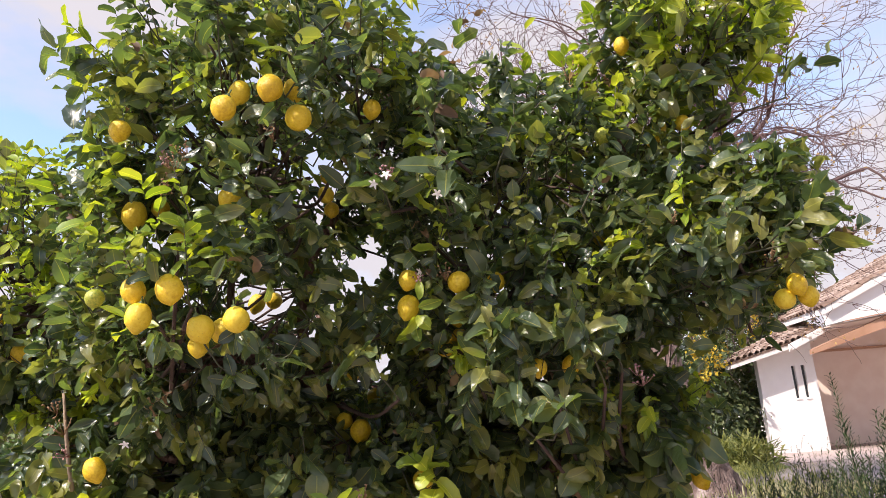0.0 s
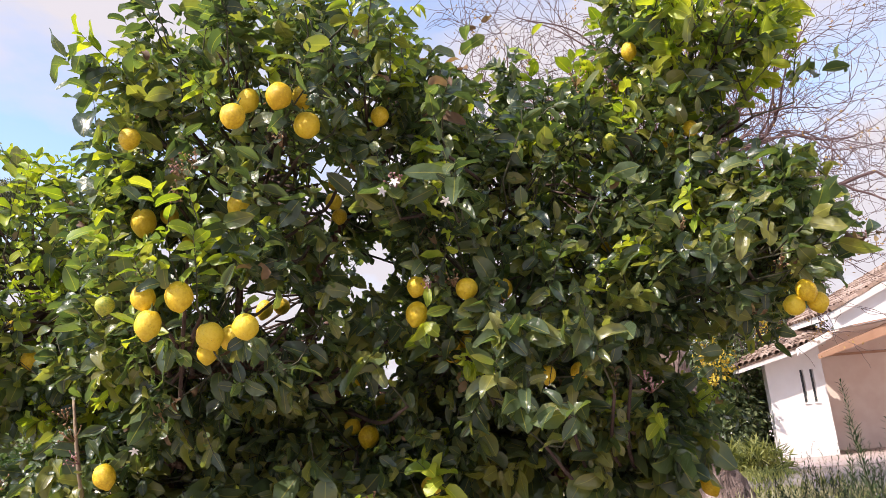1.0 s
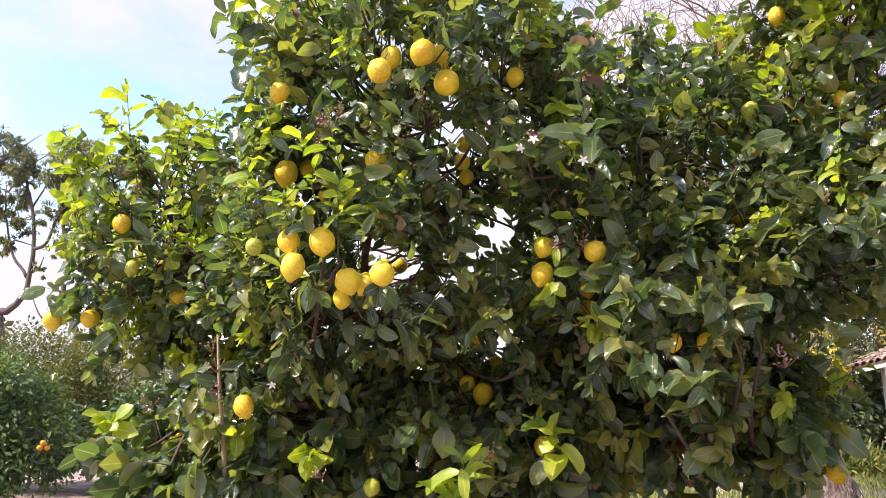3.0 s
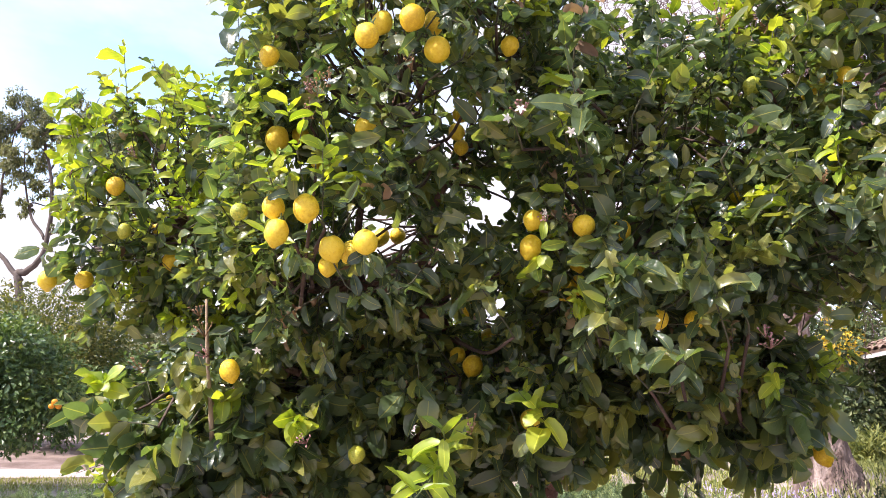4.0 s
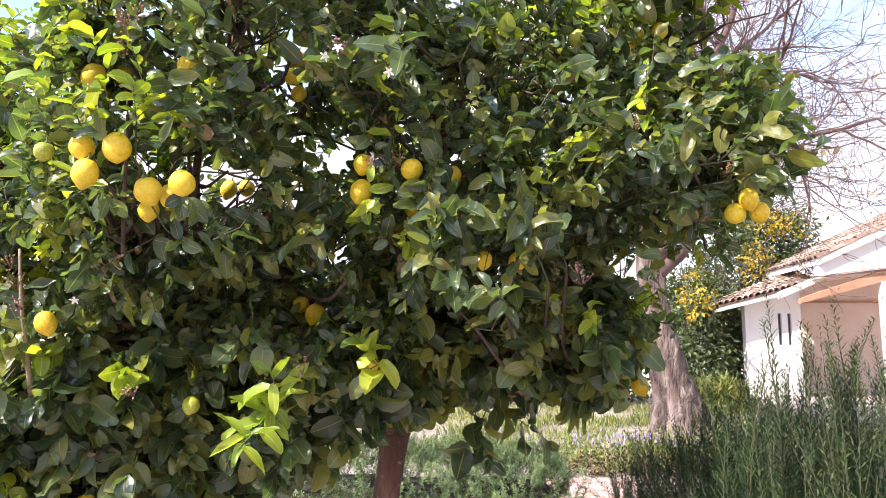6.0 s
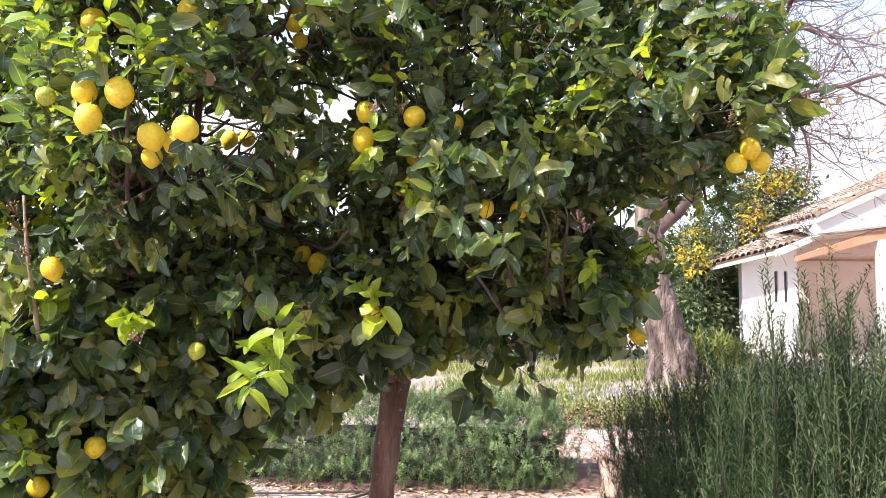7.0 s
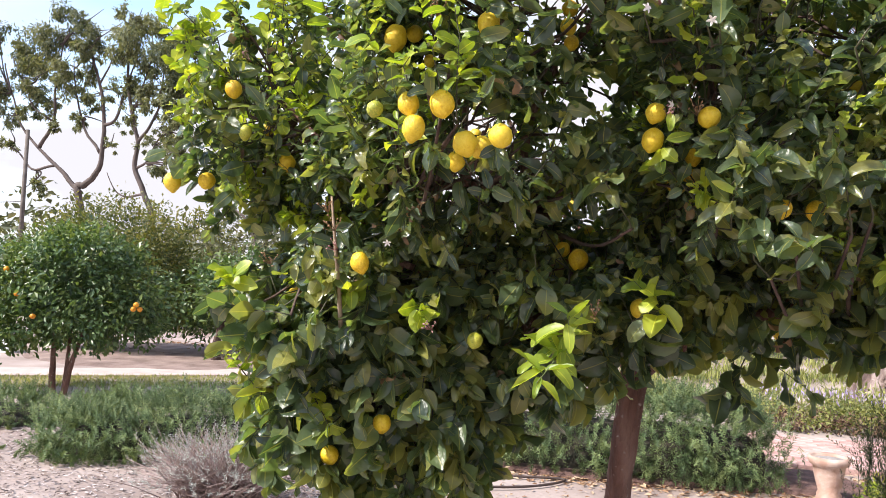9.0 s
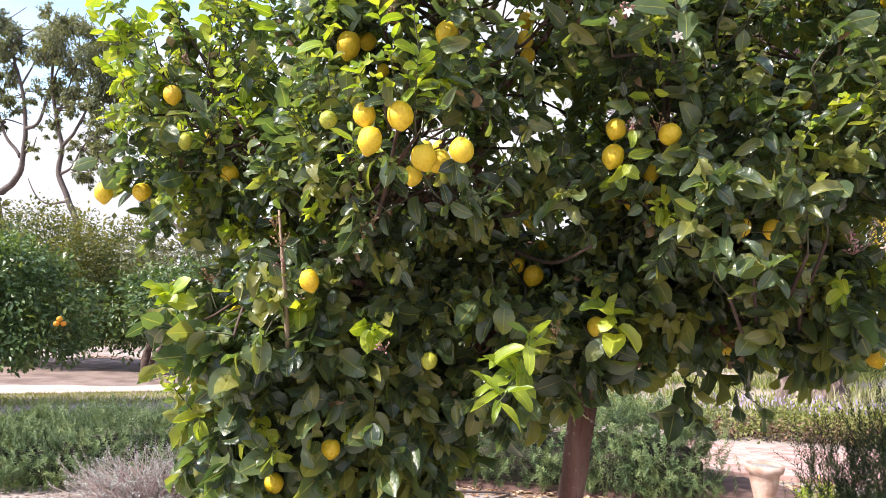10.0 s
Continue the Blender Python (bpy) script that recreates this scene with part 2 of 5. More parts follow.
M_MAUVE = mat("mauve_flower", [(0.36, 0.28, 0.48), (0.52, 0.44, 0.64)], rough=0.7, scale=10, vary=0.5)
M_FAR = mat("far_leaf", [(0.07, 0.085, 0.045), (0.13, 0.14, 0.075), (0.20, 0.20, 0.12)], rough=0.7, scale=0.2, vary=0.5, through_light=0.1)
M_ORANGE = mat("orange_rind", [(0.62, 0.22, 0.01), (0.74, 0.33, 0.02)], rough=0.45, scale=20, vary=0.3)
M_TERRA = mat("pale_terracotta", [(0.30, 0.17, 0.125), (0.42, 0.27, 0.21), (0.54, 0.42, 0.36)], rough=0.9, scale=7, bump=0.5, bscale=40)
M_SOIL = mat("potting_soil", [(0.20, 0.17, 0.15), (0.36, 0.33, 0.31)], rough=0.95, scale=40, bump=0.6)
M_WHITE = mat("white_paint", [(0.72, 0.72, 0.74), (0.78, 0.78, 0.80)], rough=0.6, scale=2)
M_GREY = mat("galvanised_steel", [(0.30, 0.30, 0.32), (0.38, 0.38, 0.40)], rough=0.5, scale=4, metal=0.6)
M_POLE = mat("weathered_pole", [(0.10, 0.082, 0.072), (0.17, 0.145, 0.13)], rough=0.9, scale=4)

# ---------------------------------------------------------------- builders


def ground_z(x, y):
    """The garden rises a little towards the house."""
    a = min(1.0, max(0.0, (y - 8.0) / 11.5))
    b = min(1.0, max(0.0, (x + 4.0) / 7.0))
    return 0.43 * (a * a * (3 - 2 * a)) * (b * b * (3 - 2 * b))


def place(ob, parent):
    if parent is not None:
        ob.parent = parent
        ob.matrix_parent_inverse = parent.matrix_basis.inverted()
    return ob


def raw(name, verts, faces, material, parent=None, label="", smooth=True, kind="", uvs=None):
    me = bpy.data.meshes.new(name)
    me.from_pydata(verts, [], faces)
    if smooth:
        me.polygons.foreach_set("use_smooth", np.ones(len(me.polygons), dtype=bool))
    if uvs is not None:
        me.uv_layers.new(name="UVMap").data.foreach_set("uv", uvs)
    me.materials.append(material)
    me.update()
    ob = new(name, me)
    if label or kind:
        tagged(ob, label=label, kind=kind)
    return place(ob, parent)


def part(name, bm, material, parent=None, label="", smooth=True, kind=""):
    me = bpy.data.meshes.new(name)
    bmesh.ops.recalc_face_normals(bm, faces=bm.faces)
    bm.to_mesh(me)
    bm.free()
    me.materials.append(material)
    if smooth:
        me.polygons.foreach_set("use_smooth", np.ones(len(me.polygons), dtype=bool))
    ob = new(name, me)
    if label or kind:
        tagged(ob, label=label, kind=kind)
    return place(ob, parent)


def base(name, x, y, z, label, category, group="", kind=""):
    e = new(name)
    e.empty_display_size = 0.1
    e.location = (x, y, z)
    e.matrix_basis = Matrix.Translation((x, y, z))
    return tagged(e, label, category, group, kind)


def box(bm, x0, x1, y0, y1, z0, z1, bevel=0.0):
    r = bmesh.ops.create_cube(bm, size=1.0, matrix=Matrix.Translation(((x0 + x1) / 2, (y0 + y1) / 2, (z0 + z1) / 2)) @ Matrix.Diagonal((x1 - x0, y1 - y0, z1 - z0, 1)))
    if bevel > 0:
        es = list({e for v in r["verts"] for e in v.link_edges})
        bmesh.ops.bevel(bm, geom=es, offset=bevel, segments=1, affect="EDGES")


def tubes(lines, sides=6, jitter=0.0):
    """Tapered tubes along polylines: each line is (points, radii). Returns vertices and faces."""
    vs, fs = [], []
    for pts, rad in lines:
        pts = [Vector(p) for p in pts]
        off = len(vs)
        n = len(pts)
        ref = Vector((0.31, 0.77, 0.55))
        for i, p in enumerate(pts):
            d = (pts[min(n - 1, i + 1)] - pts[max(0, i - 1)]).normalized()
            a = d.cross(ref).normalized()
            b = d.cross(a)
            for k in range(sides):
                w = 2 * math.pi * k / sides
                r = rad[i] * (1 + (jitter * noise.noise(p * 7 + Vector((k * 1.7, 0, 0))) if jitter else 0))
                vs.append(tuple(p + (a * math.cos(w) + b * math.sin(w)) * r))
        for i in range(n - 1):
            for k in range(sides):
                k2 = (k + 1) % sides
                fs.append((off + i * sides + k, off + i * sides + k2, off + (i + 1) * sides + k2, off + (i + 1) * sides + k))
        fs.append(tuple(off + (n - 1) * sides + k for k in range(sides)))
        fs.append(tuple(off + k for k in reversed(range(sides))))
    return vs, fs


def spline(ctrl, steps):
    """A smooth line through the control points."""
    c = [Vector(p) for p in ctrl]
    c = [2 * c[0] - c[1]] + c + [2 * c[-1] - c[-2]]
    out = []
    for i in range(1, len(c) - 2):
        for s in range(steps):
            t = s / steps
            p0, p1, p2, p3 = c[i - 1], c[i], c[i + 1], c[i + 2]
            out.append(0.5 * ((2 * p1) + (p2 - p0) * t + (2 * p0 - 5 * p1 + 4 * p2 - p3) * t * t + (3 * p1 - p0 - 3 * p2 + p3) * t ** 3))
    out.append(c[-2])
    return out


def unit(a):
    return a / np.maximum(np.linalg.norm(a, axis=-1, keepdims=True), 1e-9)


ROW_U = np.array([0.0, 0.07, 0.20, 0.38, 0.58, 0.78, 0.92, 1.0])
ROW_W = np.array([0.05, 0.46, 0.84, 1.0, 0.96, 0.70, 0.32, 0.0])
LEAF_V = 3 * (len(ROW_U) - 2) + 2
LEAF_FACES = [(0, 1, 2), (0, 2, 3)] + [f for i in range(len(ROW_U) - 3) for f in ((1 + 3 * i, 4 + 3 * i, 5 + 3 * i, 2 + 3 * i), (2 + 3 * i, 5 + 3 * i, 6 + 3 * i, 3 + 3 * i))] + [(LEAF_V - 4, LEAF_V - 1, LEAF_V - 3), (LEAF_V - 3, LEAF_V - 1, LEAF_V - 2)]
LEAF_UV = [(0.5, 0.0)] + [(c, u) for u in ROW_U[1:-1] for c in (0.0, 0.5, 1.0)] + [(0.5, 1.0)]


def leaf_points(P, D, N, L, W, bend, fold, wave, phase, twist=None):
    """Vertices of many pointed oval leaves, folded along the midrib, bent, twisted and wavy: an array (leaves, LEAF_V, 3)."""
    D = unit(D)
    S = unit(np.cross(D, N))
    N = np.cross(S, D)
    out = np.zeros((len(P), LEAF_V, 3))
    k = 0
    for r, u in enumerate(ROW_U):
        a = bend * u
        safe = np.where(np.abs(bend) < 1e-3, 1e-3, bend)
        along = np.sin(safe * u) / safe
        drop = (1 - np.cos(safe * u)) / safe
        mid = P + (L * along)[:, None] * D - (L * drop)[:, None] * N
        nn = N * np.cos(a)[:, None] + D * np.sin(a)[:, None]
        ss = S
        if twist is not None:
            ct, st_ = np.cos(twist * u)[:, None], np.sin(twist * u)[:, None]
            ss, nn = S * ct + nn * st_, nn * ct - S * st_
        cols = (0,) if r in (0, len(ROW_U) - 1) else (-1, 0, 1)
        for c in cols:
            w = W * ROW_W[r] * 0.5
            lift = abs(c) * (w * np.sin(fold) + wave * L * np.sin(9.0 * u + phase + c * 1.3))
            out[:, k] = mid + (c * w * np.cos(fold))[:, None] * ss + lift[:, None] * nn
            k += 1
    return out


def leaf_mesh_arrays(V):
    n = len(V)
    verts = V.reshape(-1, 3)
    faces = [tuple(i * LEAF_V + j for j in f) for i in range(n) for f in LEAF_FACES]
    one = np.array([LEAF_UV[j] for f in LEAF_FACES for j in f], dtype=np.float32).ravel()
    return verts, faces, np.tile(one, n)


def small_leaves(P, D, N, L, W):
    """Small folded leaves of two triangles each side, for what stands farther off."""
    D = unit(D)
    S = unit(np.cross(D, N))
    N = np.cross(S, D)
    n = len(P)
    V = np.zeros((n, 4, 3))
    V[:, 0] = P
    V[:, 1] = P + D * (L * 0.5)[:, None] + S * (W * 0.5)[:, None] + N * (W * 0.2)[:, None]
    V[:, 2] = P + D * L[:, None]
    V[:, 3] = P + D * (L * 0.5)[:, None] - S * (W * 0.5)[:, None] + N * (W * 0.2)[:, None]
    faces = [f for i in range(n) for f in ((4 * i, 4 * i + 1, 4 * i + 2), (4 * i, 4 * i + 2, 4 * i + 3))]
    return V.reshape(-1, 3), faces


def foliage(name, lobes, count, size, material, parent, rng, shell=0.55, label="", clump=12, droop=0.3, ratio=0.5, spread=0.16, flat_base=None):
    """A crown of clumps of small leaves scattered in the outer part of rounded lobes."""
    vol = np.array([r[0] * r[1] * r[2] for c, r in lobes]) ** 0.67
    pick = rng.choice(len(lobes), count // clump, p=vol / vol.sum())
    C = np.array([c for c, r in lobes])[pick]
    R = np.array([r for c, r in lobes])[pick]
    d = unit(rng.normal(size=(len(pick), 3)))
    rad = shell + (1.04 - shell) * rng.random(len(pick)) ** 0.6
    centre = C + R * d * rad[:, None]
    out = unit(d / R)
    P = np.repeat(centre, clump, 0) + rng.normal(size=(len(pick) * clump, 3)) * spread * np.repeat(R.mean(1), clump)[:, None]
    O = np.repeat(out, clump, 0)
    n = len(P)
    D = O * 0.7 + rng.normal(size=(n, 3)) * 0.7 + np.array([0, 0, -droop])
    N = O * 0.8 + np.array([0, 0, 0.7]) + rng.normal(size=(n, 3)) * 0.5
    L = size * (0.6 + 0.8 * rng.random(n))
    if flat_base is not None:
        P[:, 2] = np.maximum(P[:, 2], flat_base + 0.02 * rng.random(n))
    v, f = small_leaves(P, D, N, L, L * ratio)
    return raw(name, v, f, material, parent, label, smooth=False)

# ---------------------------------------------------------------- ground, paths
def grid_sheet(name, xs, ys, zfun, material, label, category):
    vs = [(x, y, zfun(x, y)) for y in ys for x in xs]
    nx = len(xs)
    fs = [(j * nx + i, j * nx + i + 1, (j + 1) * nx + i + 1, (j + 1) * nx + i) for j in range(len(ys) - 1) for i in range(nx - 1)]
    ob = raw(name, vs, fs, material)
    return tagged(ob, label, category, kind="structure")


def axis(lo, hi, step, far):
    mid = list(np.arange(lo, hi + 1e-6, step))
    out, v, s = [], hi, step
    while v < far:
        s *= 1.5
        v += s
        out.append(v)
    left, v, s = [], lo, step
    while v > -far:
        s *= 1.5
        v -= s
        left.append(v)
    return left[::-1] + mid + out


def soil_z(x, y):
    near = 1.0 if abs(x) < 18 and abs(y) < 26 else 0.0
    return ground_z(x, y) + near * 0.018 * noise.noise(Vector((x * 1.3, y * 1.3, 0))) - 0.01


grid_sheet("ground", axis(-16, 12, 0.25, 900), axis(-4, 24, 0.25, 900), soil_z, M_GROUND, "pale pinkish sandy garden soil with scattered litter", "ground")


def strip(name, line, width, lift, material, label, category):
    """A path slab along a line, a few centimetres thick."""
    pts = spline(line, 8)
    top, n = [], len(pts)
    for i, p in enumerate(pts):
        d = (pts[min(n - 1, i + 1)] - pts[max(0, i - 1)]).normalized()
        s = Vector((-d.y, d.x, 0)) * width / 2
        for q in (p + s, p - s):
            top.append((q.x, q.y, ground_z(q.x, q.y) + lift))
    vs = top + [(x, y, z - lift - 0.06) for x, y, z in top]
    k = 2 * n
    fs = []
    for i in range(n - 1):
        a = 2 * i
        fs += [(a, a + 1, a + 3, a + 2), (a, a + 2, k + a + 2, k + a), (a + 3, a + 1, k + a + 1, k + a + 3)]
    ob = raw(name, vs, fs, material, smooth=False)
    return tagged(ob, label, category, kind="structure")


strip("concrete_path", [(-30, -1.0, 0), (-20, 4.4, 0), (-14, 7.7, 0), (-10.1, 9.6, 0), (-7.3, 11.35, 0), (-5.6, 12.3, 0)], 1.05, 0.012, M_PATH, "pale pink concrete garden path", "path")
strip("terrace", [(6.2, 18.6, 0), (9, 18.6, 0), (15, 18.6, 0)], 2.6, 0.02, M_PATH, "pale paved terrace before the house", "terrace")

# brick path behind the trunk, each paver its own piece
brick_path = grid_sheet("brick_path", [0.7 + 0.1 * i for i in range(45)], [7.86 + 0.1 * i for i in range(17)], lambda x, y: ground_z(x, y) + 0.008, M_JOINT, "pink brick path laid in running bond", "path")


def bed(name, x, y, rx, ry, material, label, seed, lift=0.012):
    """A low uneven patch of soil or mulch lying on the ground."""
    rings, seg = 7, 40
    vs = [(x, y, ground_z(x, y) + lift + 0.03)]
    for r in range(1, rings + 1):
        for k in range(seg):
            a = 2 * math.pi * k / seg
            q = r / rings * (1 + 0.16 * noise.noise(Vector((math.cos(a) * 1.5 + seed, math.sin(a) * 1.5, 3.1))))
            px, py = x + rx * q * math.cos(a), y + ry * q * math.sin(a)
            h = lift + 0.03 * (1 - (r / rings) ** 2) + 0.012 * noise.noise(Vector((px * 4, py * 4, seed)))
            vs.append((px, py, ground_z(px, py) + (h if r < rings else -0.03)))
    fs = [(0, 1 + k, 1 + (k + 1) % seg) for k in range(seg)]
    for r in range(rings - 1):
        for k in range(seg):
            a, b = 1 + r * seg + k, 1 + r * seg + (k + 1) % seg
            fs.append((a, a + seg, b + seg, b))
    return tagged(raw(name, vs, fs, material), label, "soil bed", kind="structure")


bed("mulch_bed", -0.5, 7.1, 2.0, 0.62, M_MULCH, "dark reddish mulch under the rosemary hedge", 1.0)
bed("mulch_bed", 1.42, 7.2, 0.5, 0.55, M_MULCH, "dark reddish mulch beside the brick path", 2.0)
bed("mulch_bed", -4.4, 6.35, 1.5, 0.85, M_MULCH, "dark mulch under the low rosemary", 5.0)
# two darker soil patches paint the trees' dappled shade on the ground
bed("shaded_soil", -9.7, 12.3, 3.0, 1.6, M_SHADY, "bare reddish soil beyond the path, coloured darker for tree shade", 9.0)
bed("shaded_soil", -9.3, 13.9, 4.4, 2.0, M_SHADY, "bare soil under the garden trees, their shade put into its colour", 6.0)

# scattered chips and fallen leaves
rng = np.random.default_rng(11)


def scatter(name, n, spot, size, material, label, category):
    """Flat chips or leaves lying on the ground."""
    P = np.array([spot() for _ in range(n)])
    Z = np.array([soil_z(x, y) + 0.012 for x, y in P])
    a = rng.random(n) * 6.283
    L = size * (0.5 + rng.random(n))
    D = np.stack([np.cos(a), np.sin(a), 0.25 * rng.normal(size=n) * 0.6], 1)
    N = np.stack([0.3 * rng.normal(size=n), 0.3 * rng.normal(size=n), np.ones(n)], 1)
    v, f = small_leaves(np.column_stack([P, Z]), D, N, L, L * 0.42)
    return tagged(raw(name, v, f, material, smooth=False), label, category, kind="stuff")


scatter("bark_chips", 15000, lambda: (rng.uniform(-7.5, -1.6), rng.uniform(3.6, 7.4)), 0.036, M_CHIP, "pale bark chips strewn over the soil", "bark chips")
scatter("leaf_litter", 1500, lambda: (rng.uniform(-3.0, 2.6), min(7.6, 4.4 + abs(rng.normal()) * 1.1)), 0.04, M_LITTER, "dry brown fallen leaves on the soil", "leaf litter")
scatter("leaf_litter", 1500, lambda: (rng.normal(-0.6, 1.1), rng.normal(6.55, 0.16)), 0.055, M_LITTER, "dry brown leaves along the hedge foot", "leaf litter")
scatter("leaf_litter", 900, lambda: (rng.normal(1.42, 0.3), rng.normal(7.2, 0.35)), 0.07, M_LITTER, "dry leaves on the mulch beside the path", "leaf litter")

# drip pipe on the ground
hose_line = spline([(-3.4, 5.75, 0.014), (-2.2, 6.16, 0.014), (-1.3, 6.26, 0.016), (-0.74, 6.36, 0.016), (-0.95, 6.05, 0.014), (-1.4, 5.84, 0.014), (-2.1, 5.72, 0.014), (-3.1, 5.3, 0.014)], 10)
v, f = tubes([(hose_line, [0.011] * len(hose_line))], 8)
tagged(raw("drip_hose", v, f, M_HOSE), "dark brown irrigation hose looped on the soil", "hose")

scatter("leaf_litter", 2600, lambda: (rng.uniform(-12, -6), rng.uniform(12.9, 16.0)), 0.12, M_LITTER, "dry leaves on the soil under the garden trees", "leaf litter")

# ---------------------------------------------------------------- lemon tree
tree = base("lemon_tree", -0.21, 3.40, 0.0, "lemon tree with dense glossy foliage and ripe yellow fruit", "tree")
trng = np.random.default_rng(5)
LOBES = [
    ((-0.50, 2.40, 2.80), (0.68, 0.74, 0.60), 1.05),
    ((-0.70, 2.40, 2.20), (0.52, 0.66, 0.42), 0.9),
    ((-1.54, 2.56, 2.40), (0.40, 0.44, 0.57), 0.9),
    ((-1.22, 2.72, 2.10), (0.40, 0.45, 0.36), 0.75),
    ((-1.38, 2.80, 1.12), (0.36, 0.40, 0.36), 0.9),
    ((0.32, 2.72, 2.80), (0.42, 0.50, 0.34), 0.8),
    ((-1.18, 2.75, 1.58), (0.55, 0.58, 0.52), 1.1),
    ((-0.98, 2.75, 1.18), (0.42, 0.45, 0.42), 1.1),
    ((-0.45, 2.80, 1.62), (0.60, 0.52, 0.40), 1.1),
    ((0.18, 2.60, 2.32), (0.60, 0.64, 0.62), 1.15),
    ((0.82, 2.58, 2.30), (0.46, 0.54, 0.34), 1.0),
    ((0.94, 2.40, 3.08), (0.36, 0.42, 0.20), 1.0),
    ((0.66, 2.70, 2.68), (0.46, 0.50, 0.34), 1.0),
    ((0.48, 2.85, 1.79), (0.48, 0.52, 0.33), 1.2),
    ((0.72, 2.80, 1.84), (0.26, 0.40, 0.34), 1.0),
    ((0.02, 2.86, 1.68), (0.45, 0.42, 0.22), 1.0),
    ((-0.92, 2.25, 2.66), (0.24, 0.32, 0.20), 0.9),
    ((1.06, 2.42, 2.42), (0.26, 0.34, 0.18), 0.9),
    ((-0.56, 2.78, 1.34), (0.30, 0.30, 0.20), 0.9),
    ((-0.80, 3.55, 2.35), (0.76, 0.55, 0.62), 0.30),
    ((0.40, 3.60, 2.35), (0.70, 0.55, 0.62), 0.34),
    ((-0.10, 3.35, 1.75), (0.72, 0.50, 0.34), 0.6),
]

# the fruit: x, y, z and size, cluster by cluster
FRUIT_TOP = [(-0.438, 1.677, 2.571, 0.066), (-0.344, 1.747, 2.650, 0.071), (-0.335, 1.946, 2.743, 0.062), (-0.46, 1.85, 2.70, 0.062), (-0.30, 1.85, 2.61, 0.076), (-0.79, 1.85, 2.624, 0.060), (-0.133, 2.07, 2.72, 0.058), (0.69, 2.32, 2.984, 0.056), (0.771, 2.40, 2.662, 0.055), (0.86, 2.36, 2.70, 0.056), (0.80, 2.42, 2.72, 0.05)]
FRUIT_LEFT = [(-0.69, 1.786, 2.095, 0.068), (-0.455, 1.809, 2.073, 0.068), (-0.564, 1.858, 2.066, 0.073), (-0.712, 1.80, 2.166, 0.064), (-0.611, 1.78, 2.157, 0.072), (-0.628, 2.70, 2.532, 0.07), (-0.535, 1.93, 2.07, 0.066), (-0.66, 3.40, 2.44, 0.075), (-0.86, 2.08, 2.46, 0.078), (-0.838, 2.20, 2.515, 0.062), (-0.80, 2.26, 2.44, 0.045), (-0.54, 2.00, 2.455, 0.07), (-0.86, 3.20, 2.38, 0.08), (-0.80, 3.26, 2.40, 0.08), (-0.62, 1.98, 2.04, 0.06)]
FRUIT_FAR_LEFT = [(-1.53, 2.22, 2.361, 0.066), (-1.838, 2.314, 2.038, 0.070), (-1.70, 2.335, 2.045, 0.068), (-1.41, 2.42, 2.127, 0.07), (-1.62, 2.62, 2.30, 0.06), (-0.959, 2.10, 1.74, 0.064), (-1.205, 2.48, 1.027, 0.075), (-0.972, 2.40, 1.178, 0.07), (-1.75, 3.02, 0.80, 0.062), (-1.36, 2.45, 1.62, 0.06)]
FRUIT_MIDDLE = [(-0.35, 2.44, 2.66, 0.062), (-0.345, 2.36, 2.565, 0.060), (-0.34, 2.42, 2.53, 0.055), (-0.067, 2.13, 2.122, 0.068), (0.084, 2.086, 2.174, 0.066), (-0.06, 2.12, 2.20, 0.062), (0.191, 2.257, 2.198, 0.06), (0.06, 2.36, 2.12, 0.06), (0.017, 2.42, 2.036, 0.072), (0.06, 2.45, 2.06, 0.065), (0.385, 2.22, 1.928, 0.056), (0.287, 2.144, 1.923, 0.05), (0.597, 2.63, 2.405, 0.074), (0.686, 2.95, 2.214, 0.06)]
FRUIT_LOW = [(-0.318, 2.66, 1.793, 0.078), (-0.339, 2.67, 1.998, 0.055), (-0.381, 2.70, 1.832, 0.062), (-0.308, 2.95, 1.917, 0.07), (-0.094, 2.50, 1.621, 0.068), (1.05, 2.194, 2.104, 0.060), (1.02, 2.22, 2.068, 0.064), (1.092, 2.23, 2.073, 0.062), (0.5, 3.4, 1.52, 0.06), (0.83, 2.70, 1.55, 0.066)]
FRUIT_GREEN = [(-0.81, 1.80, 2.155, 0.05), (-0.635, 2.37, 1.493, 0.058), (-0.855, 2.527, 1.833, 0.066), (-1.468, 2.214, 2.199, 0.05), (-1.05, 2.80, 1.713, 0.06), (0.46, 3.2, 1.477, 0.055), (0.597, 2.375, 2.687, 0.058), (-0.2, 2.10, 2.78, 0.04)]
FRUIT = [(q, M_LEMON) for q in FRUIT_TOP + FRUIT_LEFT + FRUIT_FAR_LEFT + FRUIT_MIDDLE + FRUIT_LOW] + [(q, M_LEMON_GREEN) for q in FRUIT_GREEN]

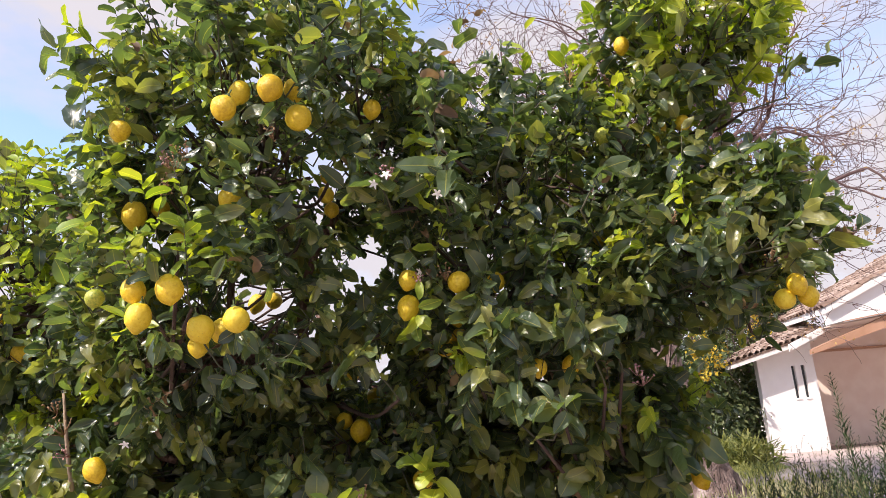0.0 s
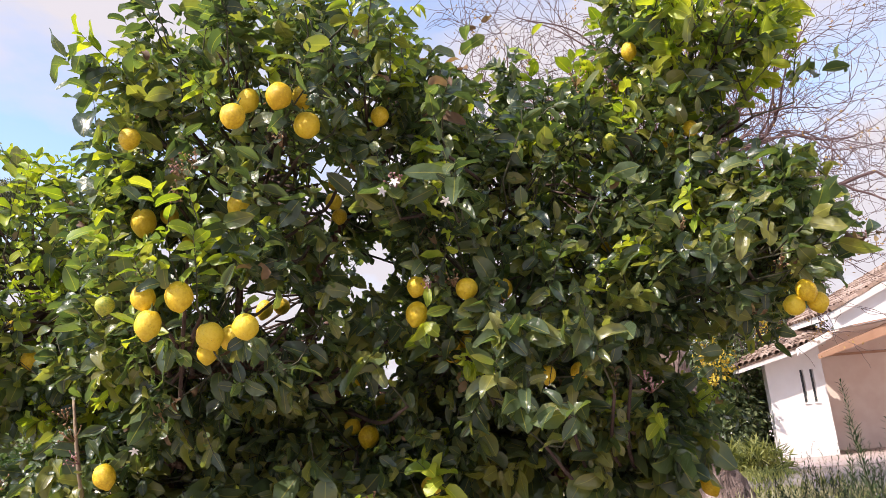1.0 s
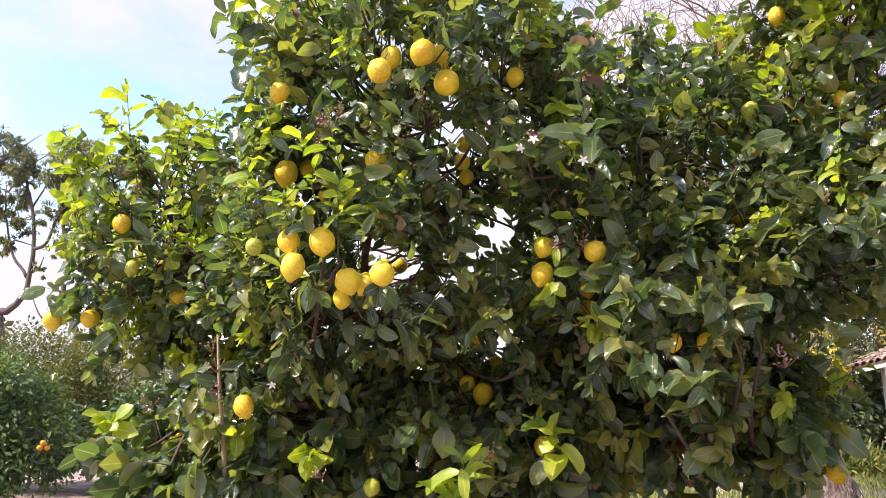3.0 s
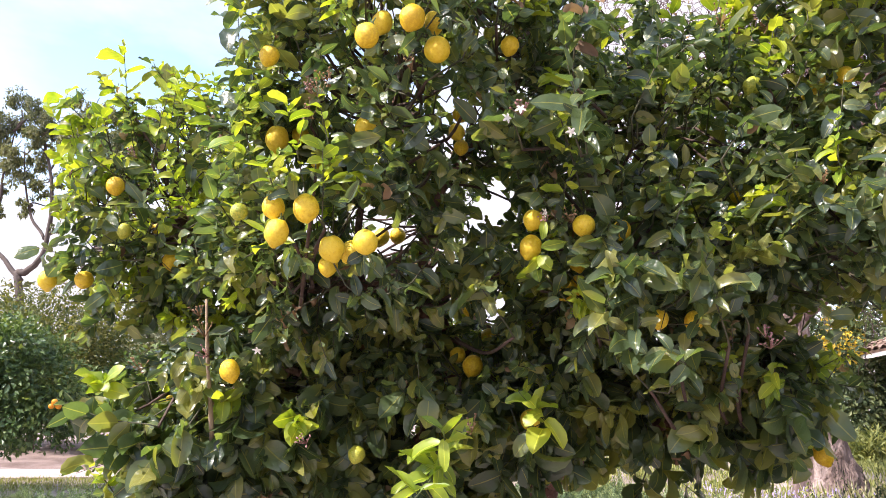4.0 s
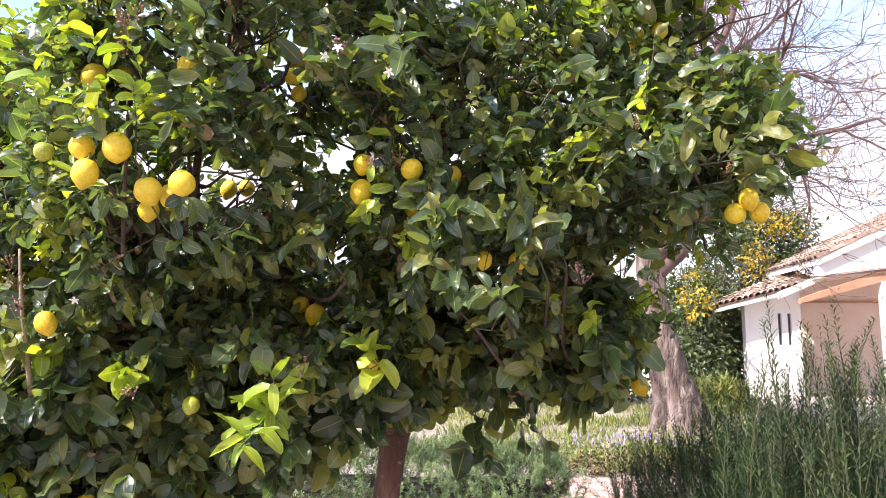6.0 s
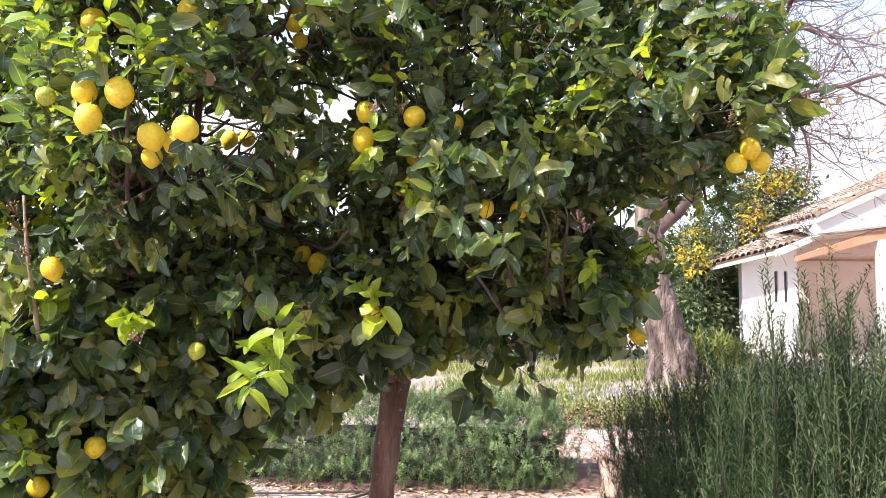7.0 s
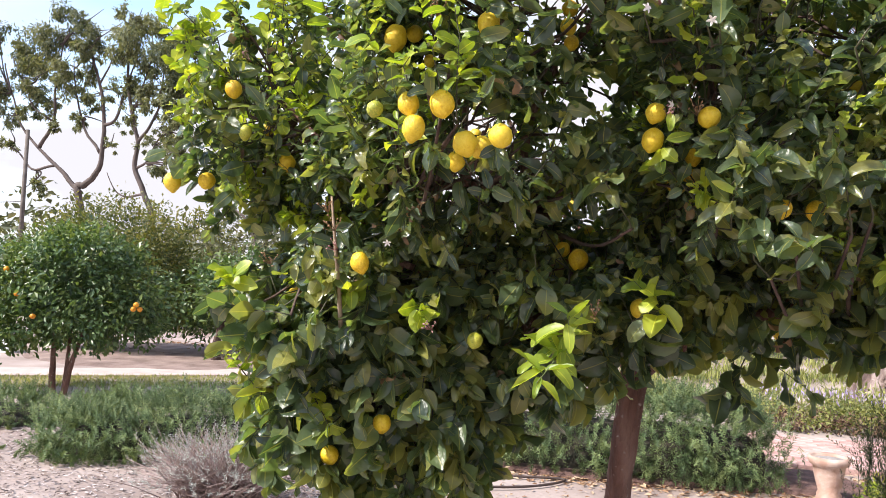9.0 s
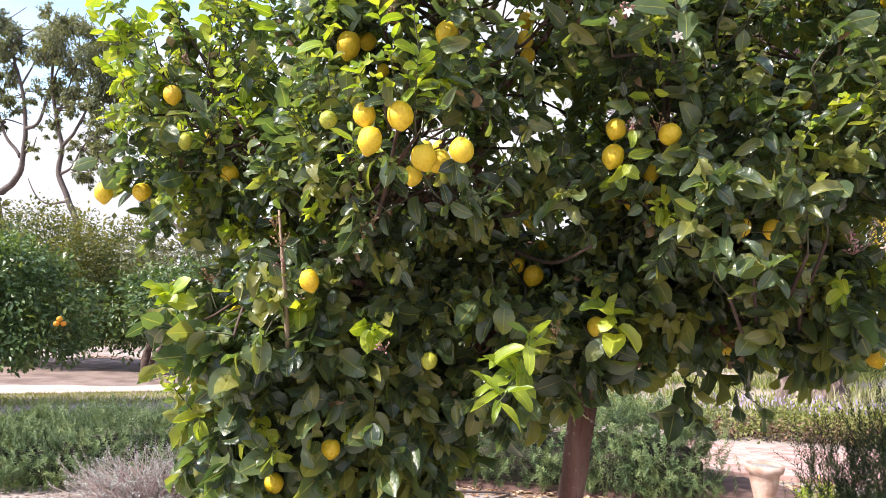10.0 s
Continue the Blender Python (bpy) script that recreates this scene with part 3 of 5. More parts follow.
# trunk and limbs
trunk_line = spline([(-0.215, 3.41, -0.05), (-0.205, 3.40, 0.3), (-0.18, 3.39, 0.7), (-0.15, 3.38, 1.02), (-0.11, 3.38, 1.31)], 7)
n_t = len(trunk_line)
v, f = tubes([(trunk_line, [float(np.interp(i, [0, 6, 14, 22, n_t - 1], [0.092, 0.066, 0.057, 0.058, 0.066])) for i in range(n_t)])], 18, 0.22)
raw("trunk", v, f, M_BARK, tree, "reddish brown lemon trunk")
HUB = (-0.11, 3.38, 1.30)
LIMB_CURVES = [
    [HUB, (-0.20, 2.98, 1.60), (-0.42, 2.80, 1.88), (-0.60, 2.66, 2.05), (-0.76, 2.60, 2.07), (-0.95, 2.50, 2.05), (-1.22, 2.48, 2.16), (-1.5, 2.5, 2.4)],
    [(-0.74, 2.61, 2.06), (-0.755, 2.60, 2.20), (-0.74, 2.58, 2.42), (-0.60, 2.50, 2.80)],
    [(-0.44, 2.79, 1.90), (-0.56, 2.82, 2.20), (-0.47, 2.76, 2.50), (-0.22, 2.65, 2.78), (-0.1, 2.5, 3.0)],
    [HUB, (0.10, 3.05, 1.65), (0.15, 2.85, 2.0), (0.14, 2.65, 2.4), (0.2, 2.55, 2.85)],
    [HUB, (0.25, 3.05, 1.62), (0.55, 2.9, 1.98), (0.85, 2.72, 2.18), (1.15, 2.5, 2.25)],
    [(0.40, 2.98, 1.82), (0.60, 2.80, 2.2), (0.72, 2.72, 2.5), (0.95, 2.65, 2.95)],
    [HUB, (-0.1, 3.3, 1.7), (-0.5, 3.5, 2.1), (-0.8, 3.6, 2.6)],
    [HUB, (0.1, 3.3, 1.7), (0.35, 3.6, 2.1), (0.45, 3.7, 2.7)],
    [(-0.35, 2.88, 1.76), (-0.62, 2.70, 1.72), (-0.85, 2.58, 1.72), (-1.02, 2.48, 1.76), (-1.3, 2.4, 1.7)],
    [(-0.5, 2.78, 1.72), (-0.8, 2.75, 1.55), (-1.0, 2.7, 1.30), (-1.05, 2.66, 0.95)],
    [HUB, (-0.25, 2.95, 1.55), (-0.45, 2.75, 1.58), (-0.62, 2.6, 1.4)],
    [HUB, (0.2, 3.0, 1.55), (0.45, 2.85, 1.62), (0.7, 2.75, 1.55)],
]
limb_points = []
for c in LIMB_CURVES:
    line = spline(c, 6)
    limb_points += [tuple(q) for q in line[4:]]
    r0 = 0.036 if c[0] == HUB else 0.024
    m = len(line)
    v, f = tubes([(line, [r0 * (1 - 0.75 * i / (m - 1)) for i in range(m)])], 9, 0.25)
    raw("limb", v, f, M_BARK, tree)
for c, r0 in (([(0.55, 2.62, 2.22), (0.60, 2.60, 2.36), (0.67, 2.58, 2.50), (0.70, 2.6, 2.62)], 0.012), ([(0.72, 2.60, 2.20), (0.72, 2.57, 2.36), (0.70, 2.58, 2.52)], 0.009), ([(-1.08, 2.25, 1.52), (-1.07, 2.19, 1.67), (-1.07, 2.15, 1.80), (-1.09, 2.15, 1.96)], 0.008)):
    line = spline(c, 6)
    v, f = tubes([(line, [r0 * (1 - 0.45 * i / (len(line) - 1)) for i in range(len(line))])], 8, 0.2)
    raw("pale_stem", v, f, M_STEM_PALE, tree, "pale grey-brown upright stem")

# shoots: a twig with leaves in a spiral
ctr = np.array([l[0] for l in LOBES])
rad = np.array([l[1] for l in LOBES])


def inside(p, skip, grow=1.0):
    q = ((p - ctr) / (rad * grow)) ** 2
    s = q.sum(1)
    s[skip] = 9
    return s.min() < 1


GAPS = (((0.90, 2.55, 1.97), (0.20, 0.6, 0.085)), ((-0.62, 2.3, 2.2), (0.10, 0.5, 0.09)), ((-0.12, 3.2, 1.31), (0.13, 0.45, 0.11)), ((-0.42, 2.55, 2.26), (0.14, 0.55, 0.14)), ((1.36, 2.5, 2.76), (0.27, 0.6, 0.13)), ((0.42, 2.5, 3.16), (0.11, 0.5, 0.10)), ((-0.30, 2.6, 2.46), (0.12, 0.6, 0.14)), ((-0.68, 2.35, 2.0), (0.17, 0.30, 0.08)), ((0.5, 2.35, 2.58), (0.14, 0.35, 0.10)), ((-0.3, 2.35, 1.8), (0.2, 0.25, 0.12)), ((-0.85, 3.4, 2.35), (0.32, 0.6, 0.24)), ((-0.42, 2.3, 2.45), (0.16, 0.3, 0.08)), ((-0.34, 2.35, 2.60), (0.10, 0.25, 0.09)), ((-0.42, 2.8, 2.84), (0.14, 0.35, 0.13)), ((-0.5, 3.2, 3.0), (0.16, 0.3, 0.15)), ((-1.18, 2.5, 2.55), (0.09, 0.5, 0.09)), ((-0.73, 2.15, 2.30), (0.05, 0.42, 0.26)), ((-0.62, 2.2, 1.98), (0.16, 0.40, 0.07)))
GAP_C = np.array([g[0] for g in GAPS])
GAP_R = np.array([g[1] for g in GAPS]) ** 2
shoots = []
for li, (c, r, dens) in enumerate(LOBES):
    c, r = np.array(c), np.array(r)
    want = int(400 * dens * (r[0] * r[1] + r[1] * r[2] + r[0] * r[2]))
    got = 0
    while got < want:
        d = unit(trng.normal(size=3))
        bump = 1 + 0.16 * noise.noise(Vector(d * 2.6 + li * 3.7))
        depth = 1.04 - 0.5 * trng.random() ** 1.5
        tip = c + r * d * bump * depth
        got += 1
        if inside(tip, li, 0.66) or ((tip - GAP_C) ** 2 / GAP_R).sum(1).min() < 1:
            continue
        if noise.noise(Vector(tip * 5.0)) > 0.22 and depth < 1.0:
            continue
        out = unit(d / r)
        up = np.array([0, 0, 1.0])
        lift = 0.75 if tip[2] > 2.1 else (0.1 if tip[2] > 1.75 else -0.75)
        ax = unit(out * 0.8 + up * lift + trng.normal(size=3) * 0.35)
        shoots.append((tip, ax, 0.12 + 0.18 * trng.random(), out, depth > 0.93 and tip[2] > 2.3))
# young sunlit shoots
for tip in ((-0.66, 1.72, 2.43), (-0.58, 1.72, 2.45), (-0.72, 1.75, 2.39), (-0.66, 1.75, 2.25), (-0.62, 1.74, 2.36), (-0.70, 1.78, 2.30), (-0.56, 1.74, 2.30), (0.34, 2.28, 2.74), (-1.55, 2.38, 1.42), (-1.55, 2.30, 1.68), (-0.75, 1.82, 2.20), (1.25, 2.35, 2.95), (1.05, 2.3, 3.0), (0.8, 2.3, 3.02), (-0.12, 2.3, 1.72)):
    a = unit(np.array([0.1 * math.sin(tip[0] * 9), -0.35, 0.9]))
    shoots.append((np.array(tip), a, 0.16, a, True))
# shoots with large dark leaves on the near face
for tip in ((0.23, 2.0, 2.05), (0.40, 2.0, 2.09), (0.42, 2.02, 1.99), (0.15, 2.0, 1.97), (0.23, 2.0, 1.90), (0.28, 2.02, 1.83), (-0.18, 2.04, 2.0), (0.50, 2.04, 2.03), (0.05, 1.78, 2.51), (0.09, 1.78, 2.44), (0.03, 1.80, 2.65), (-0.11, 1.80, 2.50), (0.10, 1.80, 2.70), (-0.21, 1.78, 2.81)):
    a = unit(np.array([0.25 * math.sin(tip[2] * 40), -0.75, 0.55]))
    shoots.append((np.array(tip), a, 0.17, a, False))
# single long shoots that stand out of the crown
for tip, ax, ln in (((-0.95, 1.78, 2.86), (-0.5, -0.1, 0.8), 0.3), ((-1.68, 2.35, 2.98), (-0.1, -0.1, 1), 0.42), ((-1.90, 2.35, 2.78), (-0.4, 0, 0.9), 0.3), ((-1.40, 2.3, 2.82), (0.15, 0, 1), 0.3), ((1.38, 2.35, 2.88), (0.8, 0, 0.35), 0.35), ((1.20, 2.3, 2.94), (0.6, -0.1, 0.6), 0.35), ((1.28, 2.13, 2.24), (0.95, -0.1, 0.1), 0.34), ((1.22, 2.2, 2.36), (0.8, -0.1, 0.4), 0.3), ((0.34, 2.30, 2.72), (0.1, -0.4, 0.9), 0.25), ((0.15, 1.98, 2.02), (0.2, -0.8, 0.3), 0.25), ((0.42, 2.06, 2.0), (0.3, -0.5, 0.4), 0.2), ((0.24, 2.05, 1.93), (-0.3, -0.6, 0.3), 0.18), ((0.35, 1.96, 2.04), (0.4, -0.8, 0.35), 0.28), ((-1.55, 2.15, 1.62), (-0.9, -0.2, 0.2), 0.25), ((-1.60, 2.3, 1.38), (-0.9, -0.2, 0.1), 0.3), ((0.17, 2.9, 1.27), (-0.5, 0, -0.7), 0.24), ((0.32, 2.9, 1.24), (0.3, 0, -0.9), 0.26), ((0.54, 2.9, 1.32), (0.8, 0, -0.5), 0.27), ((-1.80, 2.2, 2.14), (-0.8, -0.2, 0.1), 0.36), ((-1.25, 2.5, 0.86), (-0.2, -0.1, -1), 0.3), ((-1.70, 2.98, 0.90), (-0.6, 0.1, -0.6), 0.4), ((-1.6, 2.8, 1.0), (-0.7, 0, -0.3), 0.35), ((0.40, 2.5, 3.22), (0.05, 0, 1), 0.35), ((0.22, 2.45, 3.25), (-0.05, 0, 1), 0.38), ((0.55, 2.55, 3.12), (0.1, 0, 1), 0.3), ((-0.9, 2.55, 0.80), (0.1, -0.1, -1), 0.3), ((-1.05, 2.6, 0.74), (0, 0, -1), 0.3)):
    a = unit(np.array(ax, float))
    shoots.append((np.array(tip), a, ln, a, tip[2] > 2.6))

fruit_c = [q[:3] for q, _ in FRUIT]
half_hidden = {q[:3] for q in FRUIT_TOP[8:] + FRUIT_MIDDLE[6:] + FRUIT_LOW[1:5] + FRUIT_LEFT[3:4] + FRUIT_LEFT[5:8]}
deep_fruit = {q[:3] for q in FRUIT_LEFT[12:14]}
open_fruit = deep_fruit | {q[:3] for q in FRUIT_TOP[:2] + FRUIT_TOP[3:8] + FRUIT_LEFT[:3] + FRUIT_LEFT[4:5] + FRUIT_LEFT[8:9] + FRUIT_FAR_LEFT[:3] + FRUIT_FAR_LEFT[6:8] + FRUIT_MIDDLE[:5] + FRUIT_LOW[:1] + FRUIT_LOW[5:8]}
# side branches: shoots that stand close together spring from one branch off the nearest limb
limb_points = np.array(limb_points)
cells = {}
for si, (tip, ax, ln, out, fresh) in enumerate(shoots):
    cells.setdefault(tuple(np.floor((tip - out * 0.10) / 0.21).astype(int)), []).append(si)
roots, side_branches = {}, []
for members in cells.values():
    starts = np.array([shoots[si][0] - shoots[si][1] * shoots[si][2] - shoots[si][3] * 0.06 for si in members])
    end = starts.mean(0)
    gap = limb_points - end
    a = limb_points[np.argmin((gap ** 2).sum(1) + 0.25 * np.maximum(0, gap[:, 2] - 0.05))]
    span = np.linalg.norm(end - a)
    mid = (a + end) / 2 + trng.normal(size=3) * 0.06 * span + np.array([0, 0, -0.08 * span])
    line = spline([tuple(a), tuple(mid), tuple(end)], 4)
    side_branches.append((line, [0.0045 + 0.005 * min(1.0, span) * (1 - i / 8) for i in range(9)]))
    tail = np.array([tuple(q) for q in line[4:]])
    for si, q in zip(members, starts):
        roots[si] = tail[np.argmin(((tail - q) ** 2).sum(1))]
P, D, N, L, NEW, OWN, twigs = [], [], [], [], [], [], []
for si, (tip, ax, ln, out, fresh) in enumerate(shoots):
    start = tip - ax * ln
    bow = trng.normal(size=3) * 0.03
    pts = [tuple(roots[si]), tuple(start * 0.8 + roots[si] * 0.2 - out * 0.012), tuple(start + ax * ln * 0.5 + bow), tuple(tip)]
    twigs.append((pts, [0.0032, 0.0028, 0.0022, 0.0010]))
    k = 9 if ln == 0.17 else 14 if ln >= 0.3 else int(9 + ln * 34) if tip[2] > 1.35 or tip[0] < 0 else 9
    side = unit(np.cross(ax, trng.normal(size=3)))
    other = np.cross(ax, side)
    ang = trng.random() * 6.28
    young = ln == 0.16 or (tip[0] < -1.3 and trng.random() < (0.34 if tip[2] > 1.9 else 0.22)) or (tip[0] > 0.72 and tip[2] > 2.92 and trng.random() < 0.8) or (fresh and trng.random() < ((0.5 if tip[2] > 2.95 else 0.07) if tip[0] > 0.3 else (0.45 if tip[0] < -0.9 else 0.22))) or trng.random() < 0.03
    for i in range(k):
        u = 0.12 + 0.88 * (i + 0.5) / k
        p = start + ax * ln * u + bow * math.sin(math.pi * u)
        ang += 2.4
        rd = side * math.cos(ang) + other * math.sin(ang)
        d = rd * 0.95 + ax * (0.2 + 0.6 * u) + out * 0.2 + np.array([0, 0, -0.45]) + trng.normal(size=3) * 0.3
        nrm = ax * 0.6 + out * 0.7 + np.array([0, 0, 0.45]) + trng.normal(size=3) * 0.75
        P.append(p)
        D.append(d)
        N.append(nrm)
        zone = 1.45 if ln == 0.17 or ln >= 0.3 else 1.48 if p[2] < 1.7 else 1.22 if p[2] > 2.6 and p[0] > 0.6 else 1.1
        L.append((0.031 + 0.060 * trng.random() ** 1.4) * (0.78 if u > 0.85 else 1.0) * zone * (0.85 if young else 1.0) * (1.25 if p[2] < 1.42 and p[0] > 0 else 1.0))
        NEW.append(young and u > 0.3)
        OWN.append(si)
P, D, N, L, NEW = np.array(P), unit(np.array(D)), np.array(N), np.array(L), np.array(NEW)
# fruit hangs free: leaves keep clear of it on its outer side
tipc = P + D * L[:, None] * 0.55
keep = np.ones(len(P), bool)
for q, eye in [(q, (0.0, 0.0, 1.75)) for q in fruit_c] + [(q, (0.28, 0.15, 1.67)) for q in deep_fruit]:
    rel = tipc - np.array(q)
    rel = rel - np.outer(rel[:, 1], ((q[0] - eye[0]) / (q[1] - eye[1]), 0.0, (q[2] - eye[2]) / (q[1] - eye[1])))
    lat = np.hypot(rel[:, 0], rel[:, 2])
    reach = -1.6 if q in deep_fruit else -0.5
    wide = 0.075 if q in deep_fruit else 0.054 if q in open_fruit else (0.012 if q in half_hidden else 0.032)
    keep &= ~((np.linalg.norm(rel, axis=1) < 0.06) | ((lat < wide) & (rel[:, 1] < 0.02) & (rel[:, 1] > reach)))
for g, r2 in zip(GAP_C, GAP_R):
    keep &= ~((((tipc - g) ** 2 / r2).sum(1) < 0.85) & (trng.random(len(P)) < 0.8))
OWN = np.array(OWN)
share = np.bincount(OWN[keep], minlength=len(shoots)) / np.maximum(1, np.bincount(OWN, minlength=len(shoots)))
twigs = [t for t, q in zip(twigs, share) if q > 0.6]
for q in open_fruit:
    slope = np.array((q[0] / q[1], 0.0, (q[2] - 1.75) / q[1]))

    def clear(pts):
        rel = np.concatenate([np.linspace(pts[i], pts[i + 1], 5) for i in range(3)]) - np.array(q)
        rel = rel - np.outer(rel[:, 1], slope)
        return not ((np.hypot(rel[:, 0], rel[:, 2]) < 0.045) & (rel[:, 1] < 0.0)).any()

    twigs = [t for t in twigs if clear(t[0])]
P, D, N, L, NEW = P[keep], D[keep], N[keep], L[keep], NEW[keep]
n_l = len(P)
BROWN = (trng.random(len(shoots)) < 0.025)[OWN[keep]] & (trng.random(n_l) < 0.5) | (trng.random(n_l) < 0.005)
L[BROWN] *= 0.6
W = L * (0.46 + 0.17 * trng.random(n_l) + 0.12 * (P[:, 2] < 1.7))
BEND, FOLD = -0.7 + 2.1 * trng.random(n_l), 0.05 + 0.85 * trng.random(n_l) ** 1.2
TWIST = 0.75 * trng.normal(size=n_l)
BEND[BROWN] += 1.2
WAVE, PHASE = 0.12 * trng.random(n_l), 6.28 * trng.random(n_l)
front = np.zeros(n_l, bool)
front[np.argsort(P[:, 1] + 0.25 * np.abs(P[:, 2] - 1.9))[:230]] = True
for mask, m, nm, lb in ((BROWN & ~front, M_WITHER, "withered_leaves", "dry brown withered lemon leaves"), (~BROWN & ~NEW & ~front, M_LEAF, "leaves", "dark glossy green lemon leaves"), (NEW & ~BROWN & ~front, M_LEAF_NEW, "young_leaves", "bright yellow-green young lemon leaves")):
    V = leaf_points(P[mask], D[mask], N[mask], L[mask], W[mask], BEND[mask], FOLD[mask], WAVE[mask], PHASE[mask], TWIST[mask])
    v, f, uv = leaf_mesh_arrays(V)
    raw(nm, v, f, m, tree, lb, uvs=uv, kind="stuff")
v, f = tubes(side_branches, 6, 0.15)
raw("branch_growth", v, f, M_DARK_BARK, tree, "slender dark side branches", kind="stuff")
v, f = tubes(twigs, 4)
raw("twig_growth", v, f, M_TWIG, tree, "thin green-brown lemon twigs", kind="stuff")

# leaves of the near face, each its own piece on a few shared shapes
SHAPES = {}
for m, key in ((M_LEAF, "leaf"), (M_LEAF_NEW, "young_leaf")):
    for s in range(6):
        V = leaf_points(np.zeros((1, 3)), np.array([[0, 1.0, 0]]), np.array([[0, 0, 1.0]]), np.array([0.08]), np.array([0.08 * (0.47 + 0.02 * s)]), np.array([-0.3 + 0.28 * s]), np.array([0.75 - 0.11 * s]), np.array([0.02 + 0.018 * (s % 4)]), np.array([s * 1.3]), np.array([0.6 * math.sin(s * 2.2)]))
        v, f, uv = leaf_mesh_arrays(V)
        me = bpy.data.meshes.new(key)
        me.from_pydata([tuple(a) for a in v], [], f)
        me.uv_layers.new(name="UVMap").data.foreach_set("uv", uv)
        me.polygons.foreach_set("use_smooth", np.ones(len(me.polygons), dtype=bool))
        me.materials.append(m)
        SHAPES[key, s] = me


def leaf_at(key, s, p, d, nrm, ln, parent, slim=1.0):
    ob = new(key, SHAPES[key, s])
    d = Vector(d).normalized()
    sx = d.cross(Vector(nrm)).normalized()
    nz = sx.cross(d)
    ob.matrix_basis = Matrix.Translation(p) @ Matrix((sx, d, nz)).transposed().to_4x4() @ Matrix.Diagonal((ln * slim / 0.08, ln / 0.08, ln / 0.08, 1))
    return place(ob, parent)


for i in np.flatnonzero(front):
    leaf_at("young_leaf" if NEW[i] else "leaf", int(i) % 6, P[i], D[i], N[i], L[i], tree)

# the sunlit young shoot low on the near side
sprig_v, sprig_f = tubes([(spline([(-0.29, 2.45, 1.56), (-0.32, 2.28, 1.53), (-0.34, 2.16, 1.46), (-0.38, 2.08, 1.40)], 4), [0.0045 - 0.00026 * i for i in range(13)]), (spline([(-0.33, 2.22, 1.50), (-0.30, 2.14, 1.55), (-0.29, 2.08, 1.60)], 4), [0.003 - 0.0002 * i for i in range(9)])], 6)
raw("young_shoot", sprig_v, sprig_f, M_STALK, tree, "green stem of a sunlit young shoot")
for i in range(26):
    u = i / 25
    if i < 17:
        p = np.array([-0.31, 2.30, 1.535]) * (1 - u / 0.68) + np.array([-0.38, 2.08, 1.40]) * (u / 0.68)
    else:
        w = (u - 0.66) / 0.34
        p = np.array([-0.33, 2.22, 1.50]) * (1 - w) + np.array([-0.29, 2.08, 1.60]) * w
    a = i * 2.4
    d = np.array([math.cos(a) * 1.1, -0.35 + 0.4 * math.sin(a * 1.7), 0.75 * math.sin(a * 1.9) - 0.05])
    leaf_at("young_leaf", i % 6, p, d, (0.1, -0.6, 0.9), 0.080 + 0.07 * ((i * 7) % 5) / 5, tree, 0.60)


# lemons
def lemon_mesh(name, material, ratio, nip, seed):
    bm = bmesh.new()
    bmesh.ops.create_uvsphere(bm, u_segments=20, v_segments=14, radius=0.5)
    for q in bm.verts:
        z = q.co.z * 2
        shrink = 1 - 0.05 * z * z
        q.co.x *= shrink
        q.co.y *= shrink
        q.co.z *= ratio
        if z < -0.88:
            q.co.z -= nip * (-(z + 0.88) / 0.12)
        if z > 0.93:
            q.co.z -= 0.02
        q.co += q.co.normalized() * 0.03 * noise.noise(q.co * 3 + Vector((seed, 0, 0)))
    me = bpy.data.meshes.new(name)
    bm.to_mesh(me)
    bm.free()
    me.polygons.foreach_set("use_smooth", np.ones(len(me.polygons), dtype=bool))
    me.materials.append(material)
    return me


LEMON_SHAPES = {(m.name, s): lemon_mesh("lemon", m, 1.03 + 0.05 * s, 0.03 + 0.018 * s, s * 2.1) for m in (M_LEMON, M_LEMON_GREEN) for s in range(4)}
cv, cf = tubes([([(0, 0, 0.5), (0.02, 0.01, 0.65), (0.05, 0.02, 0.82)], [0.035, 0.03, 0.028]), ([(0, 0, 0.50), (0, 0, 0.56), (0, 0, 0.63)], [0.14, 0.10, 0.04])], 8)
STALK = bpy.data.meshes.new("stalk")
STALK.from_pydata(cv, [], cf)
STALK.materials.append(M_STALK)
for i, ((x, y, z, d), m) in enumerate(FRUIT):
    le = new("lemon", LEMON_SHAPES[m.name, i % 4])
    le.matrix_basis = pose(x, y, z, 18 * math.sin(i * 2.1), 22 * math.sin(i * 1.3 + 1), 57 * i) @ Matrix.Scale(0.94 * d, 4)
    place(le, tree)
    if m is M_LEMON_GREEN:
        tagged(le, "unripe yellow-green lemon")
    st = new("stalk", STALK)
    st.matrix_basis = le.matrix_basis.copy()
    st.parent = le
    st.matrix_parent_inverse = le.matrix_basis.inverted()

# blossom: white stars, pink buds, withered clusters
pv = leaf_points(np.zeros((5, 3)), np.array([[math.cos(k * 1.2566), math.sin(k * 1.2566), 0.25] for k in range(5)]), np.tile([[0, 0, 1.0]], (5, 1)), np.full(5, 0.015), np.full(5, 0.007), np.full(5, 0.8), np.full(5, 0.3), np.zeros(5), np.zeros(5))
v, f, uv = leaf_mesh_arrays(pv)
BLOSSOM = bpy.data.meshes.new("blossom")
BLOSSOM.from_pydata([tuple(a) for a in v], [], f)
BLOSSOM.materials.append(M_PETAL)


